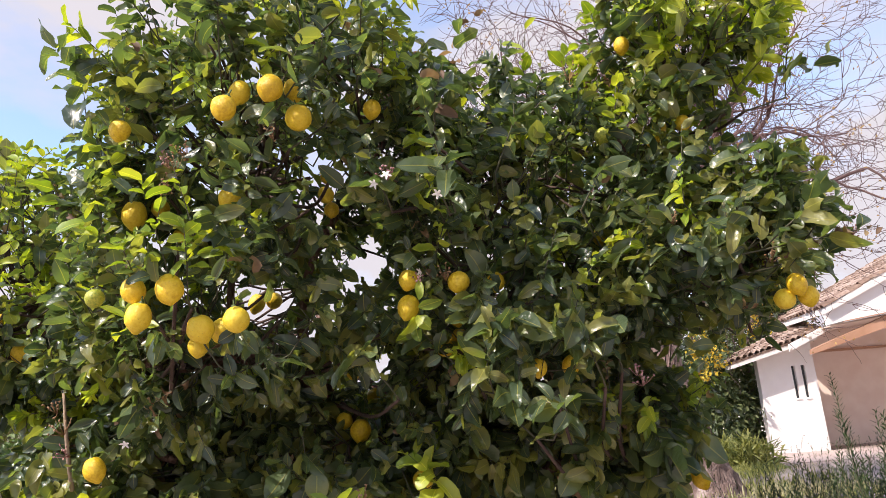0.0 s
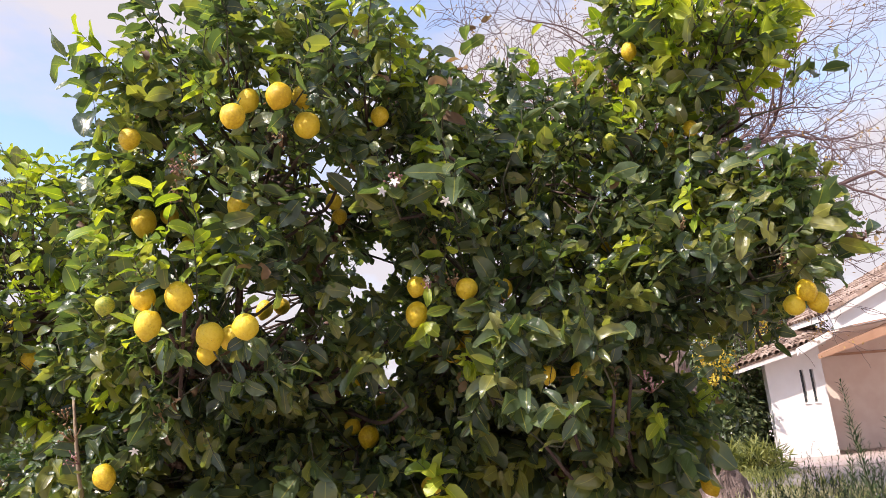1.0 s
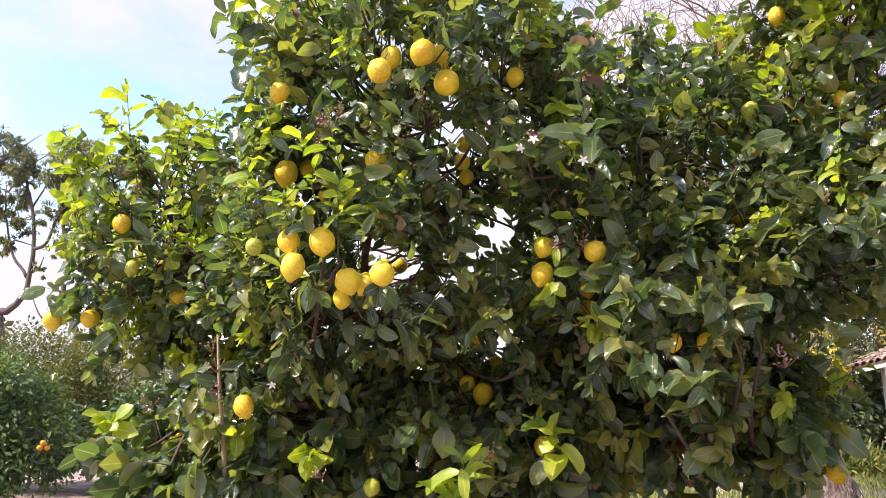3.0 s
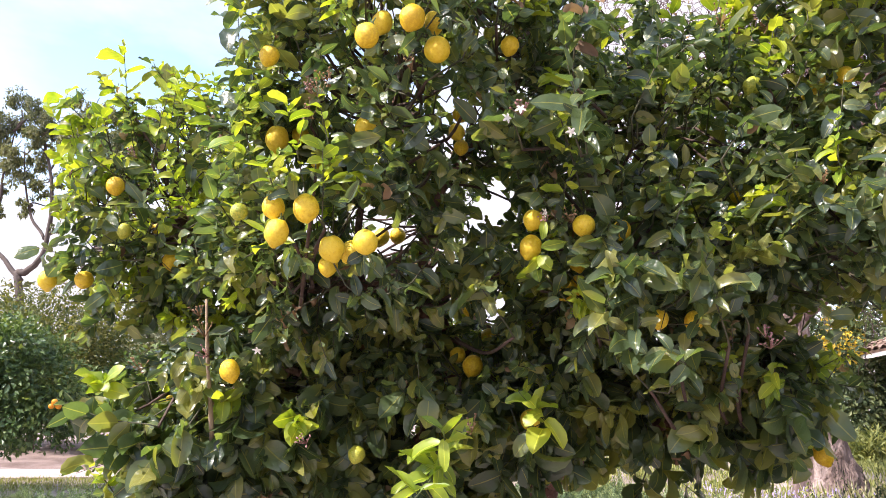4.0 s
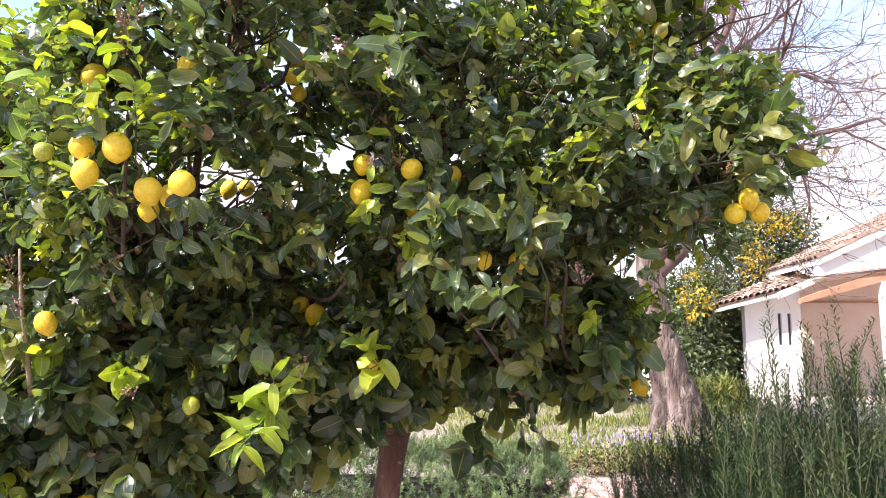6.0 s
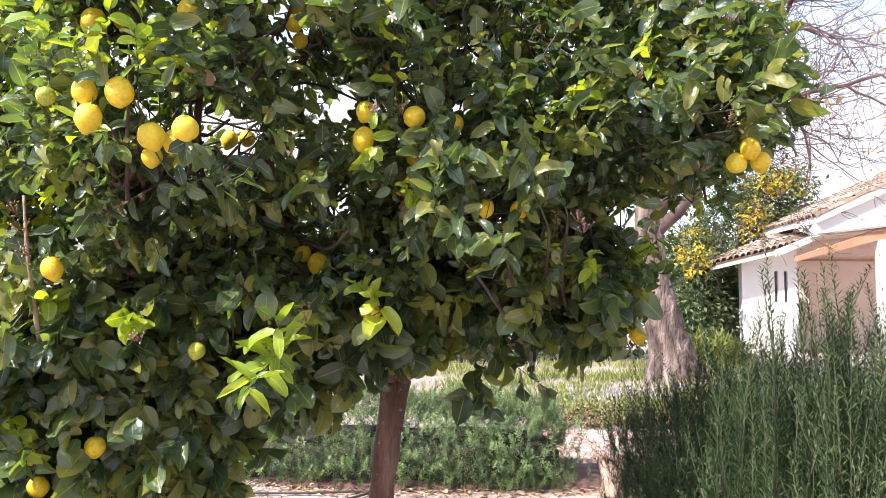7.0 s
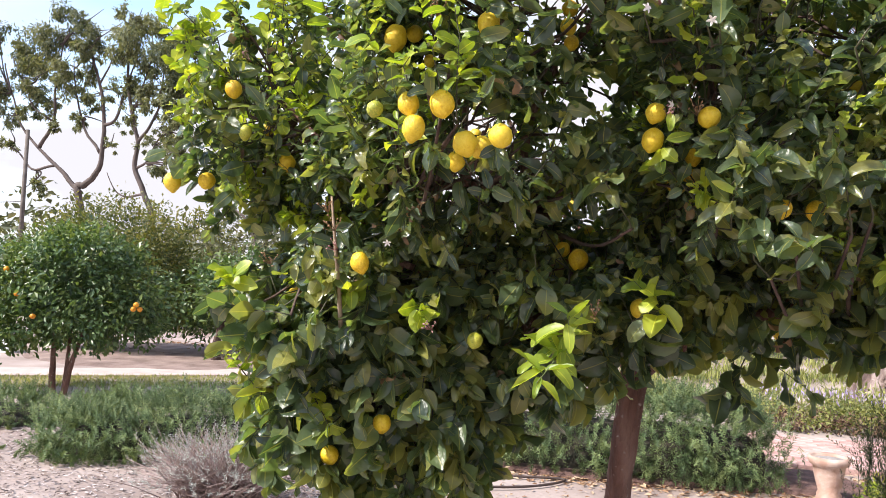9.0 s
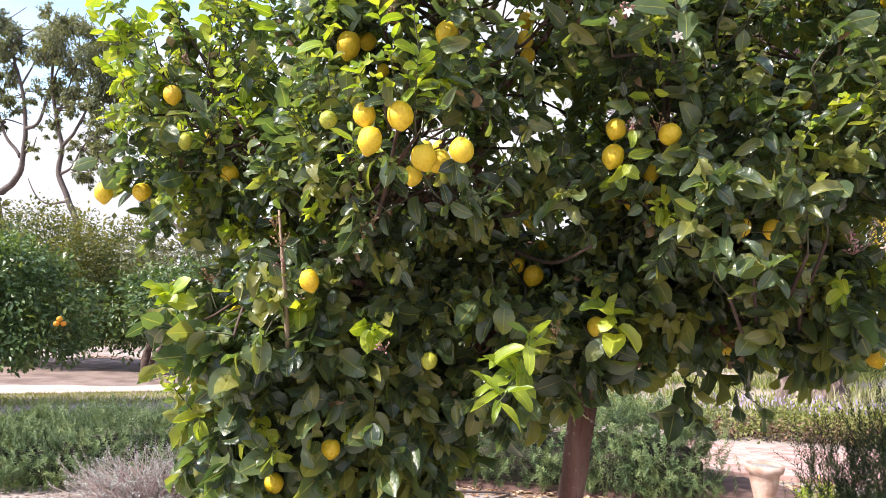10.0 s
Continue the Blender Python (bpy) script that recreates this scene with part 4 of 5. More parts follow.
def buds(p, n, size, material, name, label, seed):
    r = np.random.default_rng(seed)
    bm = bmesh.new()
    for _ in range(n):
        q = np.array(p) + r.normal(size=3) * size
        mm = Matrix.Translation(q) @ Euler(r.random(3) * 6).to_matrix().to_4x4() @ Matrix.Diagonal((0.0034, 0.0034, 0.0065, 1))
        bmesh.ops.create_icosphere(bm, subdivisions=1, radius=0.8, matrix=mm)
        sv, sf = tubes([([tuple(np.array(p) + (0.0, 0.03, -0.02)), tuple((np.array(p) + q) / 2 + (0.0, 0.012, -0.012)), tuple(q)], [0.0011, 0.0008, 0.0007])], 4)
        bv = [bm.verts.new(a) for a in sv]
        for face in sf:
            bm.faces.new([bv[a] for a in face])
    part(name, bm, material, tree, label, kind="stuff")


for k, p in enumerate([(-0.057, 1.72, 2.377), (-0.09, 1.73, 2.36), (-0.48, 1.80, 2.86), (-0.02, 2.03, 2.20), (0.06, 1.76, 2.33), (-0.85, 2.05, 1.80), (-0.09, 2.45, 1.78), (-1.3, 2.3, 2.3)]):
    b = new("blossom", BLOSSOM)
    b.matrix_basis = pose(*p, 70 + 20 * math.sin(k), 15 * math.cos(k * 2), 40 * k)
    place(b, tree)
for k, p in enumerate([(-0.06, 1.74, 2.40), (0.542, 2.06, 1.897), (-0.02, 2.03, 2.18), (0.56, 2.09, 1.87), (-0.65, 1.82, 2.52), (-1.5, 2.25, 2.5), (1.25, 2.2, 2.26), (-1.05, 2.1, 1.80), (-0.75, 2.2, 1.55)]):
    buds(p, 10, 0.010, M_BUD, "bud_spray", "pink lemon buds", k)
for k, p in enumerate([(-0.62, 1.80, 2.50), (-0.36, 1.80, 2.56), (-1.05, 2.07, 1.86), (0.05, 2.05, 2.2), (0.65, 2.4, 2.45), (-0.22, 2.1, 1.62), (0.5, 2.3, 2.9), (-1.08, 2.08, 1.92), (-0.66, 1.85, 2.46), (-0.58, 1.78, 2.52), (1.0, 2.2, 2.2), (0.75, 2.25, 2.35), (-1.35, 2.2, 1.75)]):
    buds(p, 11, 0.013, M_DRY, "withered_blossom", "dry brown withered blossom", 20 + k)

tree.matrix_basis = Matrix.Translation((-0.024, -0.046, -0.007)) @ tree.matrix_basis

# ---------------------------------------------------------------- rosemary and other shrubs
def sprigs(name, starts, axes, lens, per, nl, nw, material, parent, rng, label="", tilt=0.75, stem=0.0012):
    """Upright or hanging stems set all round with needles: one mesh."""
    m = len(starts)
    A = unit(axes)
    ref = unit(np.cross(A, rng.normal(size=(m, 3))))
    oth = np.cross(A, ref)
    u = (np.arange(per) + 0.5) / per
    ang = np.arange(per) * 2.4
    sway = rng.normal(size=(m, 3)) * (lens * 0.10)[:, None]
    P = starts[:, None] + A[:, None] * (lens[:, None] * u)[..., None] + sway[:, None] * (u ** 2)[None, :, None]
    rd = ref[:, None] * np.cos(ang)[None, :, None] + oth[:, None] * np.sin(ang)[None, :, None]
    D = rd + A[:, None] * tilt + rng.normal(size=(m, per, 3)) * 0.18
    N = A[:, None] + rd * 0.1 + rng.normal(size=(m, per, 3)) * 0.15
    ln = nl * (1.15 - 0.6 * u ** 3)[None] * (0.75 + 0.5 * rng.random((m, per)))
    v, f = small_leaves(P.reshape(-1, 3), D.reshape(-1, 3), N.reshape(-1, 3), ln.ravel(), np.full(m * per, nw))
    raw(name, v, f, material, parent, label, smooth=False, kind="stuff")
    lines = [([tuple(starts[i]), tuple(starts[i] + A[i] * lens[i] * 0.5 + sway[i] * 0.25), tuple(starts[i] + A[i] * lens[i] + sway[i])], [stem, stem * 0.8, stem * 0.4]) for i in range(m)]
    v, f = tubes(lines, 3)
    raw("stem_growth", v, f, M_ROSE_STEM if material is not M_SAGE else M_STEM_GREY, parent, "thin woody stems", kind="stuff")


srng = np.random.default_rng(21)
bush = base("rosemary_bush", 1.5, 2.6, 0.0, "tall upright rosemary bush with dense dark needles", "shrub")


def tall_height(x):
    return float(np.interp(x, [0.72, 0.80, 0.90, 1.0, 1.1, 1.2, 1.5, 2.2, 3.0], [0.80, 1.08, 1.30, 1.42, 1.50, 1.56, 1.62, 1.62, 1.5]))


st, ax, ln = [], [], []
for _ in range(3500):
    x = srng.uniform(0.88, 2.7)
    y = 1.84 + 1.5 * srng.random() ** 1.9 + 0.10 * math.sin(5 * x) + 5.0 * max(0.0, 1.05 - x)
    h = tall_height(x) - 0.06 * (y - 1.9)
    z = h * (1 - 0.95 * srng.random() ** 1.35)
    l_ = 0.28 + 0.30 * srng.random()
    edge = max(0.0, (1.0 - x)) * 0.5
    a = np.array([srng.normal() * 0.10 - edge, srng.normal() * 0.10 - (0.25 if y < 2.2 and z < h - 0.2 else 0.05), 1.0])
    st.append((x, y, max(0.03, z - l_ * 0.8)))
    ax.append(a)
    ln.append(l_)
for _ in range(1900):
    x = srng.uniform(0.88, 1.35)
    y = srng.uniform(2.1, 3.3) + 2.0 * max(0.0, 1.05 - x)
    z = tall_height(x) * srng.uniform(0.04, 0.82)
    st.append((x, y, z))
    ax.append((srng.normal() * 0.28 - 0.12, srng.normal() * 0.3 - 0.25, 0.9))
    ln.append(0.14 + 0.16 * srng.random())
# the far flank and the top
for _ in range(1100):
    x, y = srng.uniform(1.25, 2.95), srng.uniform(2.5, 3.75)
    z = tall_height(x) * math.sqrt(max(0.0, 1 - ((y - 2.6) / 1.25) ** 2)) * srng.uniform(0.62, 0.84)
    st.append((x, y, max(0.03, z - 0.1)))
    ax.append((srng.normal() * 0.15, srng.normal() * 0.12 + 0.3 * (y - 2.6), 1.0))
    ln.append(0.22 + 0.16 * srng.random())
st, ax, ln = np.array(st), np.array(ax), np.array(ln)
sprigs("needles", st, ax, ln, 62, 0.0235, 0.0041, M_ROSE_TALL, bush, srng, "narrow dark green rosemary needles", 0.85)
st2, ax2, ln2 = [], [], []
for tx, ty, tz in ((1.02, 1.95, 1.78), (1.06, 1.92, 1.75), (1.10, 1.92, 1.72), (1.15, 1.96, 1.69), (1.16, 1.88, 1.71), (1.21, 1.90, 1.66), (1.24, 1.90, 1.70), (0.98, 2.00, 1.62), (1.06, 2.00, 1.68), (0.96, 2.10, 1.59), (0.98, 2.05, 1.56), (1.28, 1.90, 1.70), (1.37, 1.95, 1.69), (1.07, 1.90, 1.64), (1.14, 1.90, 1.64), (1.16, 1.85, 1.63), (0.91, 2.15, 1.56), (1.45, 1.95, 1.70)):
    for _ in range(2):
        st2.append((tx + srng.normal() * 0.012, ty + srng.normal() * 0.02, tz - 0.5))
        ax2.append((srng.normal() * 0.03, srng.normal() * 0.03, 1))
        ln2.append(0.5)
sprigs("spike_needles", np.array(st2), np.array(ax2), np.array(ln2), 190, 0.030, 0.0036, M_ROSE_TALL, bush, srng, "dense needles of the tallest upright spikes", 0.75, 0.0024)
# added dark filler sheet: paints the bush's inner shade and blocks the view through
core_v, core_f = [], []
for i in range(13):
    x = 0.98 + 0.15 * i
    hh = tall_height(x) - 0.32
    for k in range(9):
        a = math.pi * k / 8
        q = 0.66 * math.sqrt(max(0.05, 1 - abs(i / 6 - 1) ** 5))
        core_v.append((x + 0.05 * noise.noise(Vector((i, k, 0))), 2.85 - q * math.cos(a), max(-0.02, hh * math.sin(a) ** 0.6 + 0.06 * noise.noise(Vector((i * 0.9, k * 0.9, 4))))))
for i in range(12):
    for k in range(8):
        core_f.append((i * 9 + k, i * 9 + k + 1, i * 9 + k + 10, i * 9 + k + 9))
raw("woody_core", core_v, core_f, M_ROSE_CORE, bush, "added dark sheet standing in for the shade inside the bush")
lines = []
for _ in range(80):
    x0, y0 = srng.uniform(1.0, 2.4), srng.uniform(2.2, 3.1)
    x1, y1 = x0 + srng.normal() * 0.22 - 0.1, y0 - 0.15 + srng.normal() * 0.15
    lines.append((spline([(x0, y0, -0.02), ((x0 + x1) / 2 + srng.normal() * 0.04, (y0 + y1) / 2, 0.5), (x1, y1, tall_height(x1) - 0.2)], 4), [0.010 - 0.0009 * i for i in range(9)]))
v, f = tubes(lines, 5)
raw("branch_growth", v, f, M_ROSE_STEM, bush, "dark woody branches", kind="stuff")


def mound(name, line, half, height, label, count, seed, nl=0.037, material=None, per=28):
    """A low spreading rosemary hedge along a line: an added dark core for its inner shade and needle sprigs that hang
    over its flanks.
    """
    r = np.random.default_rng(seed)
    pts = spline(line, 10)
    e = base(name, pts[0].x, pts[0].y, ground_z(pts[0].x, pts[0].y), label, "hedge")
    n = len(pts)
    vs, fs, seg = [], [], 12
    prof = []
    for i, p in enumerate(pts):
        d = (pts[min(n - 1, i + 1)] - pts[max(0, i - 1)]).normalized()
        s = Vector((-d.y, d.x, 0))
        endf = math.sqrt(max(0.04, 1 - abs(2 * i / (n - 1) - 1) ** 6))
        lump = 1 + 0.16 * noise.noise(Vector((p.x * 1.4 + seed, p.y * 1.4, 0)))
        prof.append((p, s, half * endf * lump, height * (0.45 + 0.55 * endf) * lump, d))
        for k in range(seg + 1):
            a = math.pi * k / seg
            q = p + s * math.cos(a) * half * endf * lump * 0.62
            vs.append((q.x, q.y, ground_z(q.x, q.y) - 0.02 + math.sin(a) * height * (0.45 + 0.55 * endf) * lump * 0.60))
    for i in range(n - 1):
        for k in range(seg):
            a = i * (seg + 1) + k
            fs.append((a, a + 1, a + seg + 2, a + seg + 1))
    # filler sheet under the sprigs, dark to stand for the hedge's inner shade
    raw("woody_core", vs, fs, M_ROSE_CORE, e, "added dark sheet standing in for the shade inside the hedge")
    st, ax, ln = [], [], []
    for _ in range(count):
        i = r.integers(0, n)
        p, s, hw, h, d = prof[i]
        a = math.pi * (0.03 + 0.94 * r.random())
        k = 0.66 + 0.32 * r.random()
        q = p + s * math.cos(a) * hw * k + d * r.normal() * 0.12
        z = ground_z(q.x, q.y) + max(0.03, math.sin(a) * h * k)
        o = np.array([s.x * math.cos(a), s.y * math.cos(a), 0.0])
        along = np.array([d.x, d.y, 0]) * r.normal() * 0.5
        if math.sin(a) < 0.72 and r.random() < 0.6:
            v_ = o * 0.45 + along * 0.6 + np.array([0, 0, -0.8 + 0.5 * r.random()])
        else:
            v_ = o * 0.7 + along + np.array([0, 0, 0.6])
        l_ = (0.16 + 0.22 * r.random()) * (1.0 if v_[2] < 0 else 0.62)
        if v_[2] < 0:
            l_ = min(l_, max(0.05, (z - ground_z(q.x, q.y)) * 0.95))
        st.append((q.x, q.y, z))
        ax.append(v_)
        ln.append(l_)
    sprigs("needles", np.array(st), np.array(ax), np.array(ln), per, nl, 0.0092, material or M_ROSE_LOW, e, r, "grey-green rosemary needles")
    return e


mound("rosemary_hedge", [(1.0, 7.05, 0), (0.2, 7.1, 0), (-0.8, 7.1, 0), (-2.3, 7.15, 0)], 0.62, 0.80, "low grey-green rosemary hedge behind the trunk", 2600, 31)
mound("rosemary_hedge", [(-2.7, 7.5, 0), (-3.5, 6.95, 0), (-4.3, 6.3, 0), (-5.0, 5.8, 0), (-5.5, 5.6, 0)], 0.78, 0.50, "low spreading rosemary hedge beside bark chips", 3300, 32)
mound("rosemary_hedge", [(-6.5, 6.35, 0), (-7.6, 6.5, 0), (-9.2, 6.3, 0), (-11, 6.0, 0)], 0.58, 0.30, "low spreading rosemary hedge near the orange tree", 1400, 33)

# dry grey shrub
dry = base("dry_shrub", -3.12, 4.72, 0.0, "dry greyish shrub of bare stems with silver leaves", "shrub")
drng = np.random.default_rng(44)
lines, st, ax = [], [], []
for _ in range(620):
    a, t = drng.random() * 6.283, drng.random() ** 0.6 * 1.15
    d = np.array([math.cos(a) * math.sin(t), math.sin(a) * math.sin(t), math.cos(t)])
    l_ = 0.42 + 0.2 * drng.random()
    b0 = np.array([-3.12 + drng.normal() * 0.12, 4.72 + drng.normal() * 0.10, 0.0])
    tip = b0 + d * l_ * np.array([1.35, 1.1, 0.95])
    tip[2] = max(tip[2], 0.05)
    mid = (b0 + tip) / 2 + drng.normal(size=3) * 0.03 + np.array([0, 0, 0.05])
    lines.append(([tuple(b0), tuple(mid), tuple(tip)], [0.004, 0.003, 0.0014]))
    st.append(tip - d * 0.06)
    ax.append(d + drng.normal(size=3) * 0.3)
v, f = tubes(lines, 4)
raw("stem_growth", v, f, M_STEM_GREY, dry, "dry grey-brown stems", kind="stuff")
sprigs("silver_leaves", np.array(st), np.array(ax), np.full(len(st), 0.09), 9, 0.022, 0.007, M_SAGE, dry, drng, "small silver-grey leaves")

# ---------------------------------------------------------------- bare tree
bare = base("bare_tree", 3.5, 12.0, ground_z(3.5, 12), "large leafless deciduous tree with pale flared trunk", "tree")
brng = np.random.default_rng(77)
tz = ground_z(3.5, 12)
t_line = spline([(3.55, 12.0, tz - 0.1), (3.50, 12.0, tz + 0.35), (3.44, 12.0, tz + 0.8), (3.28, 12.0, tz + 1.4), (3.14, 12.05, tz + 2.3), (3.10, 12.1, tz + 3.4)], 6)
nt = len(t_line)
t_rad = [float(np.interp(i / (nt - 1), [0, 0.12, 0.25, 0.45, 1], [0.66, 0.56, 0.46, 0.33, 0.19])) for i in range(nt)]
v, f = tubes([(t_line, t_rad)], 26, 0.22)
raw("trunk", v, f, M_OLD_BARK, bare, "pale furrowed trunk with flared foot")
branch_lines, twig_lines = [], []


def grow(p, d, length, r, depth):
    p, d = Vector(p), Vector(d).normalized()
    n = 8 if depth < 2 else 6
    pts, rr = [p.copy()], [r]
    curl = d.cross(Vector(brng.normal(size=3))).normalized() * (0.10 if depth < 2 else 0.22) * brng.random()
    for i in range(n):
        d = (d + curl + Vector(brng.normal(size=3)) * 0.19 + Vector((0, 0, 0.04))).normalized()
        p = p + d * length / n
        pts.append(p.copy())
        rr.append(r * (1 - 0.5 * (i + 1) / n))
    (branch_lines if depth < 3 else twig_lines).append((pts, rr))
    if depth >= 5:
        return
    kids = (4, 4, 4, 3, 3)[depth]
    for k in range(kids):
        i = n if k == 0 else int(brng.integers(2, n + 1))
        side = Vector(brng.normal(size=3)).normalized()
        nd = (pts[i] - pts[i - 1]).normalized() + side * (0.55 + 0.35 * brng.random())
        if depth >= 2:
            nd.z -= 0.12
        grow(pts[i], nd, length * (0.60 + 0.22 * brng.random()), max(0.0056, rr[i] * (0.82 if k == 0 else 0.66)), depth + 1)


top = t_line[-1]
grow(top, (-0.40, -0.1, 1.0), 2.6, 0.15, 0)
grow(top, (0.15, -0.2, 1.0), 2.8, 0.14, 0)
grow(t_line[-3], (0.5, 0.1, 1.1), 2.9, 0.13, 0)
grow(t_line[-2], (-0.75, 0.1, 0.8), 2.5, 0.12, 0)
grow(t_line[-4], (0.55, -0.15, 0.85), 2.4, 0.13, 0)
grow(t_line[-5], (0.85, -0.1, 0.95), 2.6, 0.12, 0)
grow(t_line[-3], (0.75, -0.35, 1.15), 2.5, 0.11, 0)
grow(t_line[-2], (0.1, 0.5, 0.9), 2.0, 0.11, 0)
v, f = tubes(branch_lines, 6)
raw("branch_growth", v, f, M_BARE, bare, "bare brown branches", kind="stuff")
v, f = tubes(twig_lines, 3)
raw("twig_growth", v, f, M_BARE, bare, "fine bare twigs", kind="stuff")
ends = np.array([l[0][-1] for l in twig_lines if len(l[0])])
sel = ends[(brng.random(len(ends)) < 0.07)]
sel = np.repeat(sel, 5, 0) + brng.normal(size=(len(sel) * 5, 3)) * 0.09
bare.matrix_basis = Matrix.Translation((-0.06, 0, 0)) @ bare.matrix_basis
v, f = small_leaves(sel, brng.normal(size=sel.shape), brng.normal(size=sel.shape), np.full(len(sel), 0.055), np.full(len(sel), 0.03))
raw("withered_leaves", v, f, M_TAN, bare, "last tan withered leaves", smooth=False, kind="stuff")

# ---------------------------------------------------------------- house
HX, HY = 7.42, 20.0
hz = 0.43
house = base("house", HX, HY, hz, "white plastered single-storey house with clay tile roof", "house")


def rake(x):
    """Underside of the low roof edge."""
    return 2.69 + 0.255 * (x - 6.54)


def rake_top(x):
    return 2.76 + 0.41 * (x - 6.54)


def porch(x):
    """Underside of the porch roof, which comes forward and stands higher."""
    return 3.84 + 0.45 * (x - 8.73)


def porch_top(x):
    return 4.00 + 0.467 * (x - 8.73)


def prism(name, profile, y0, y1, material, label=""):
    """A solid of an x-z outline between two depths."""
    n = len(profile)
    vs = [(x, y0, z) for x, z in profile] + [(x, y1, z) for x, z in profile]
    fs = [tuple(range(n)), tuple(reversed(range(n, 2 * n)))] + [(i, n + i, n + (i + 1) % n, (i + 1) % n) for i in range(n)]
    bm = bmesh.new()
    vv = [bm.verts.new(q) for q in vs]
    for q in fs:
        bm.faces.new([vv[i] for i in q])
    return part(name, bm, material, house, label, smooth=False)


s1, s2, sw, sb, stp = 8.30, 8.56, 0.10, 1.83, 2.69
prism("wall", [(HX, hz - 0.2), (s1, hz - 0.2), (s1, rake(s1)), (HX, rake(HX))], HY, HY + 0.25, M_PLASTER, "white plaster gable wall")
prism("wall", [(s1, hz - 0.2), (s2 + sw, hz - 0.2), (s2 + sw, sb), (s1, sb)], HY, HY + 0.25, M_PLASTER)
prism("wall", [(s1, stp), (s2 + sw, stp), (s2 + sw, rake(s2 + sw)), (s1, rake(s1))], HY, HY + 0.25, M_PLASTER)
prism("wall", [(s1 + sw, sb), (s2, sb), (s2, stp), (s1 + sw, stp)], HY, HY + 0.25, M_PLASTER)
prism("wall", [(s2 + sw, hz - 0.2), (8.92, hz - 0.2), (8.92, rake(8.92)), (s2 + sw, rake(s2 + sw))], HY, HY + 0.25, M_PLASTER)
prism("wall", [(8.67, hz - 0.2), (8.92, hz - 0.2), (8.92, rake(8.92)), (8.67, rake(8.67))], HY + 0.26, HY + 2.2, M_PLASTER)
prism("porch_wall", [(8.67, hz - 0.2), (17, hz - 0.2), (17, 4.55), (9.2, 3.62), (8.67, 3.3)], HY + 2.2, HY + 2.45, M_SOFFIT, "peach plaster wall inside the porch")
bm = bmesh.new()
box(bm, HX, HX + 0.25, HY + 0.252, HY + 9, hz - 0.2, rake(HX))
for q in bm.verts:
    q.co.x += 0.42 * max(0.0, q.co.y - HY - 0.26)
part("wall", bm, M_PLASTER, house, "", smooth=False)
for s in (s1, s2):
    bm = bmesh.new()
    box(bm, s - 0.01, s + sw + 0.01, HY + 0.10, HY + 0.13, sb - 0.01, stp + 0.01)
    part("window", bm, M_SLOT, house, "narrow upright slot window", smooth=False)
    bm = bmesh.new()
    box(bm, s - 0.02, s + sw + 0.02, HY - 0.03, HY + 0.1, sb - 0.04, sb - 0.003)
    part("sill", bm, M_PLASTER, house, "", smooth=False)
# roof slabs: main roof and the higher porch roof that comes forward
prism("fascia", [(6.56, rake(6.56) + 0.01), (8.9, rake(8.9) + 0.01), (8.9, rake(8.9) + 0.20), (6.56, rake(6.56) + 0.11)], HY - 0.55, HY - 0.003, M_FASCIA, "painted roof edge")
prism("barge_board", [(8.07, 3.03), (9.75, 3.76), (9.75, 3.91), (8.07, 3.22)], HY - 0.72, HY - 0.64, M_FLAKED, "white barge board with flaking paint")


def roof_z(x, k):
    """Height of the tiled slope: k runs from the eave (0) to the ridge (1)."""
    return (1 - k) * (rake(x) + 0.18) + k * (rake_top(x) + 0.12)


rv, rf = [], []
for i in range(13):
    x = 6.54 + 0.21 * i
    rv += [(x, HY - 0.56, roof_z(x, 0)), (x, HY + 1.0, roof_z(x, 1)), (x, HY + 1.0, roof_z(x, 1) - 0.1), (x, HY - 0.56, roof_z(x, 0) - 0.06)]
for i in range(12):
    a = 4 * i
    rf += [(a, a + 4, a + 5, a + 1), (a + 2, a + 6, a + 7, a + 3), (a + 1, a + 5, a + 6, a + 2), (a + 3, a + 7, a + 4, a)]
raw("roof_deck", rv, rf, M_TILE, house, "clay tile roof slope", smooth=False)
prism("porch_roof", [(8.73, porch(8.73)), (17, porch(17)), (17, porch_top(17)), (8.73, porch_top(8.73))], HY - 1.7, HY + 3, M_FASCIA, "white painted porch roof edge")
prism("gable", [(8.76, 3.55), (9.2, 3.63), (17, 4.57), (17, porch(17) - 0.003), (8.76, porch(8.76) - 0.003)], HY - 1.56, HY - 1.42, M_PLASTER, "white plaster gable over the porch")
prism("gable_trim", [(9.15, 3.60), (17, 4.545), (17, 4.57), (9.15, 3.625)], HY - 1.60, HY - 1.565, M_BEAM, "thin brown line under the gable")
prism("beam", [(8.30, 2.87), (10.3, 3.41), (17, 4.0), (17, 4.45), (10.3, 3.70), (8.30, 2.99)], HY - 1.5, HY - 1.3, M_BEAM, "brown painted porch beam")
bm = bmesh.new()
box(bm, 8.93, 17, HY + 2.12, HY + 2.2, 3.12, 3.19)
part("wall_trim", bm, M_BEAM, house, "thin brown trim line", smooth=False)
prism("soffit", [(8.95, 3.54), (17, 4.50), (17, 4.54), (8.95, 3.58)], HY - 1.28, HY + 2.19, M_SOFFIT, "peach porch soffit")
bm = bmesh.new()
box(bm, 10.3, 10.55, HY - 1.55, HY - 1.3, hz - 0.1, 3.42, 0.01)
part("post", bm, M_PLASTER, house, "white porch post", smooth=False)


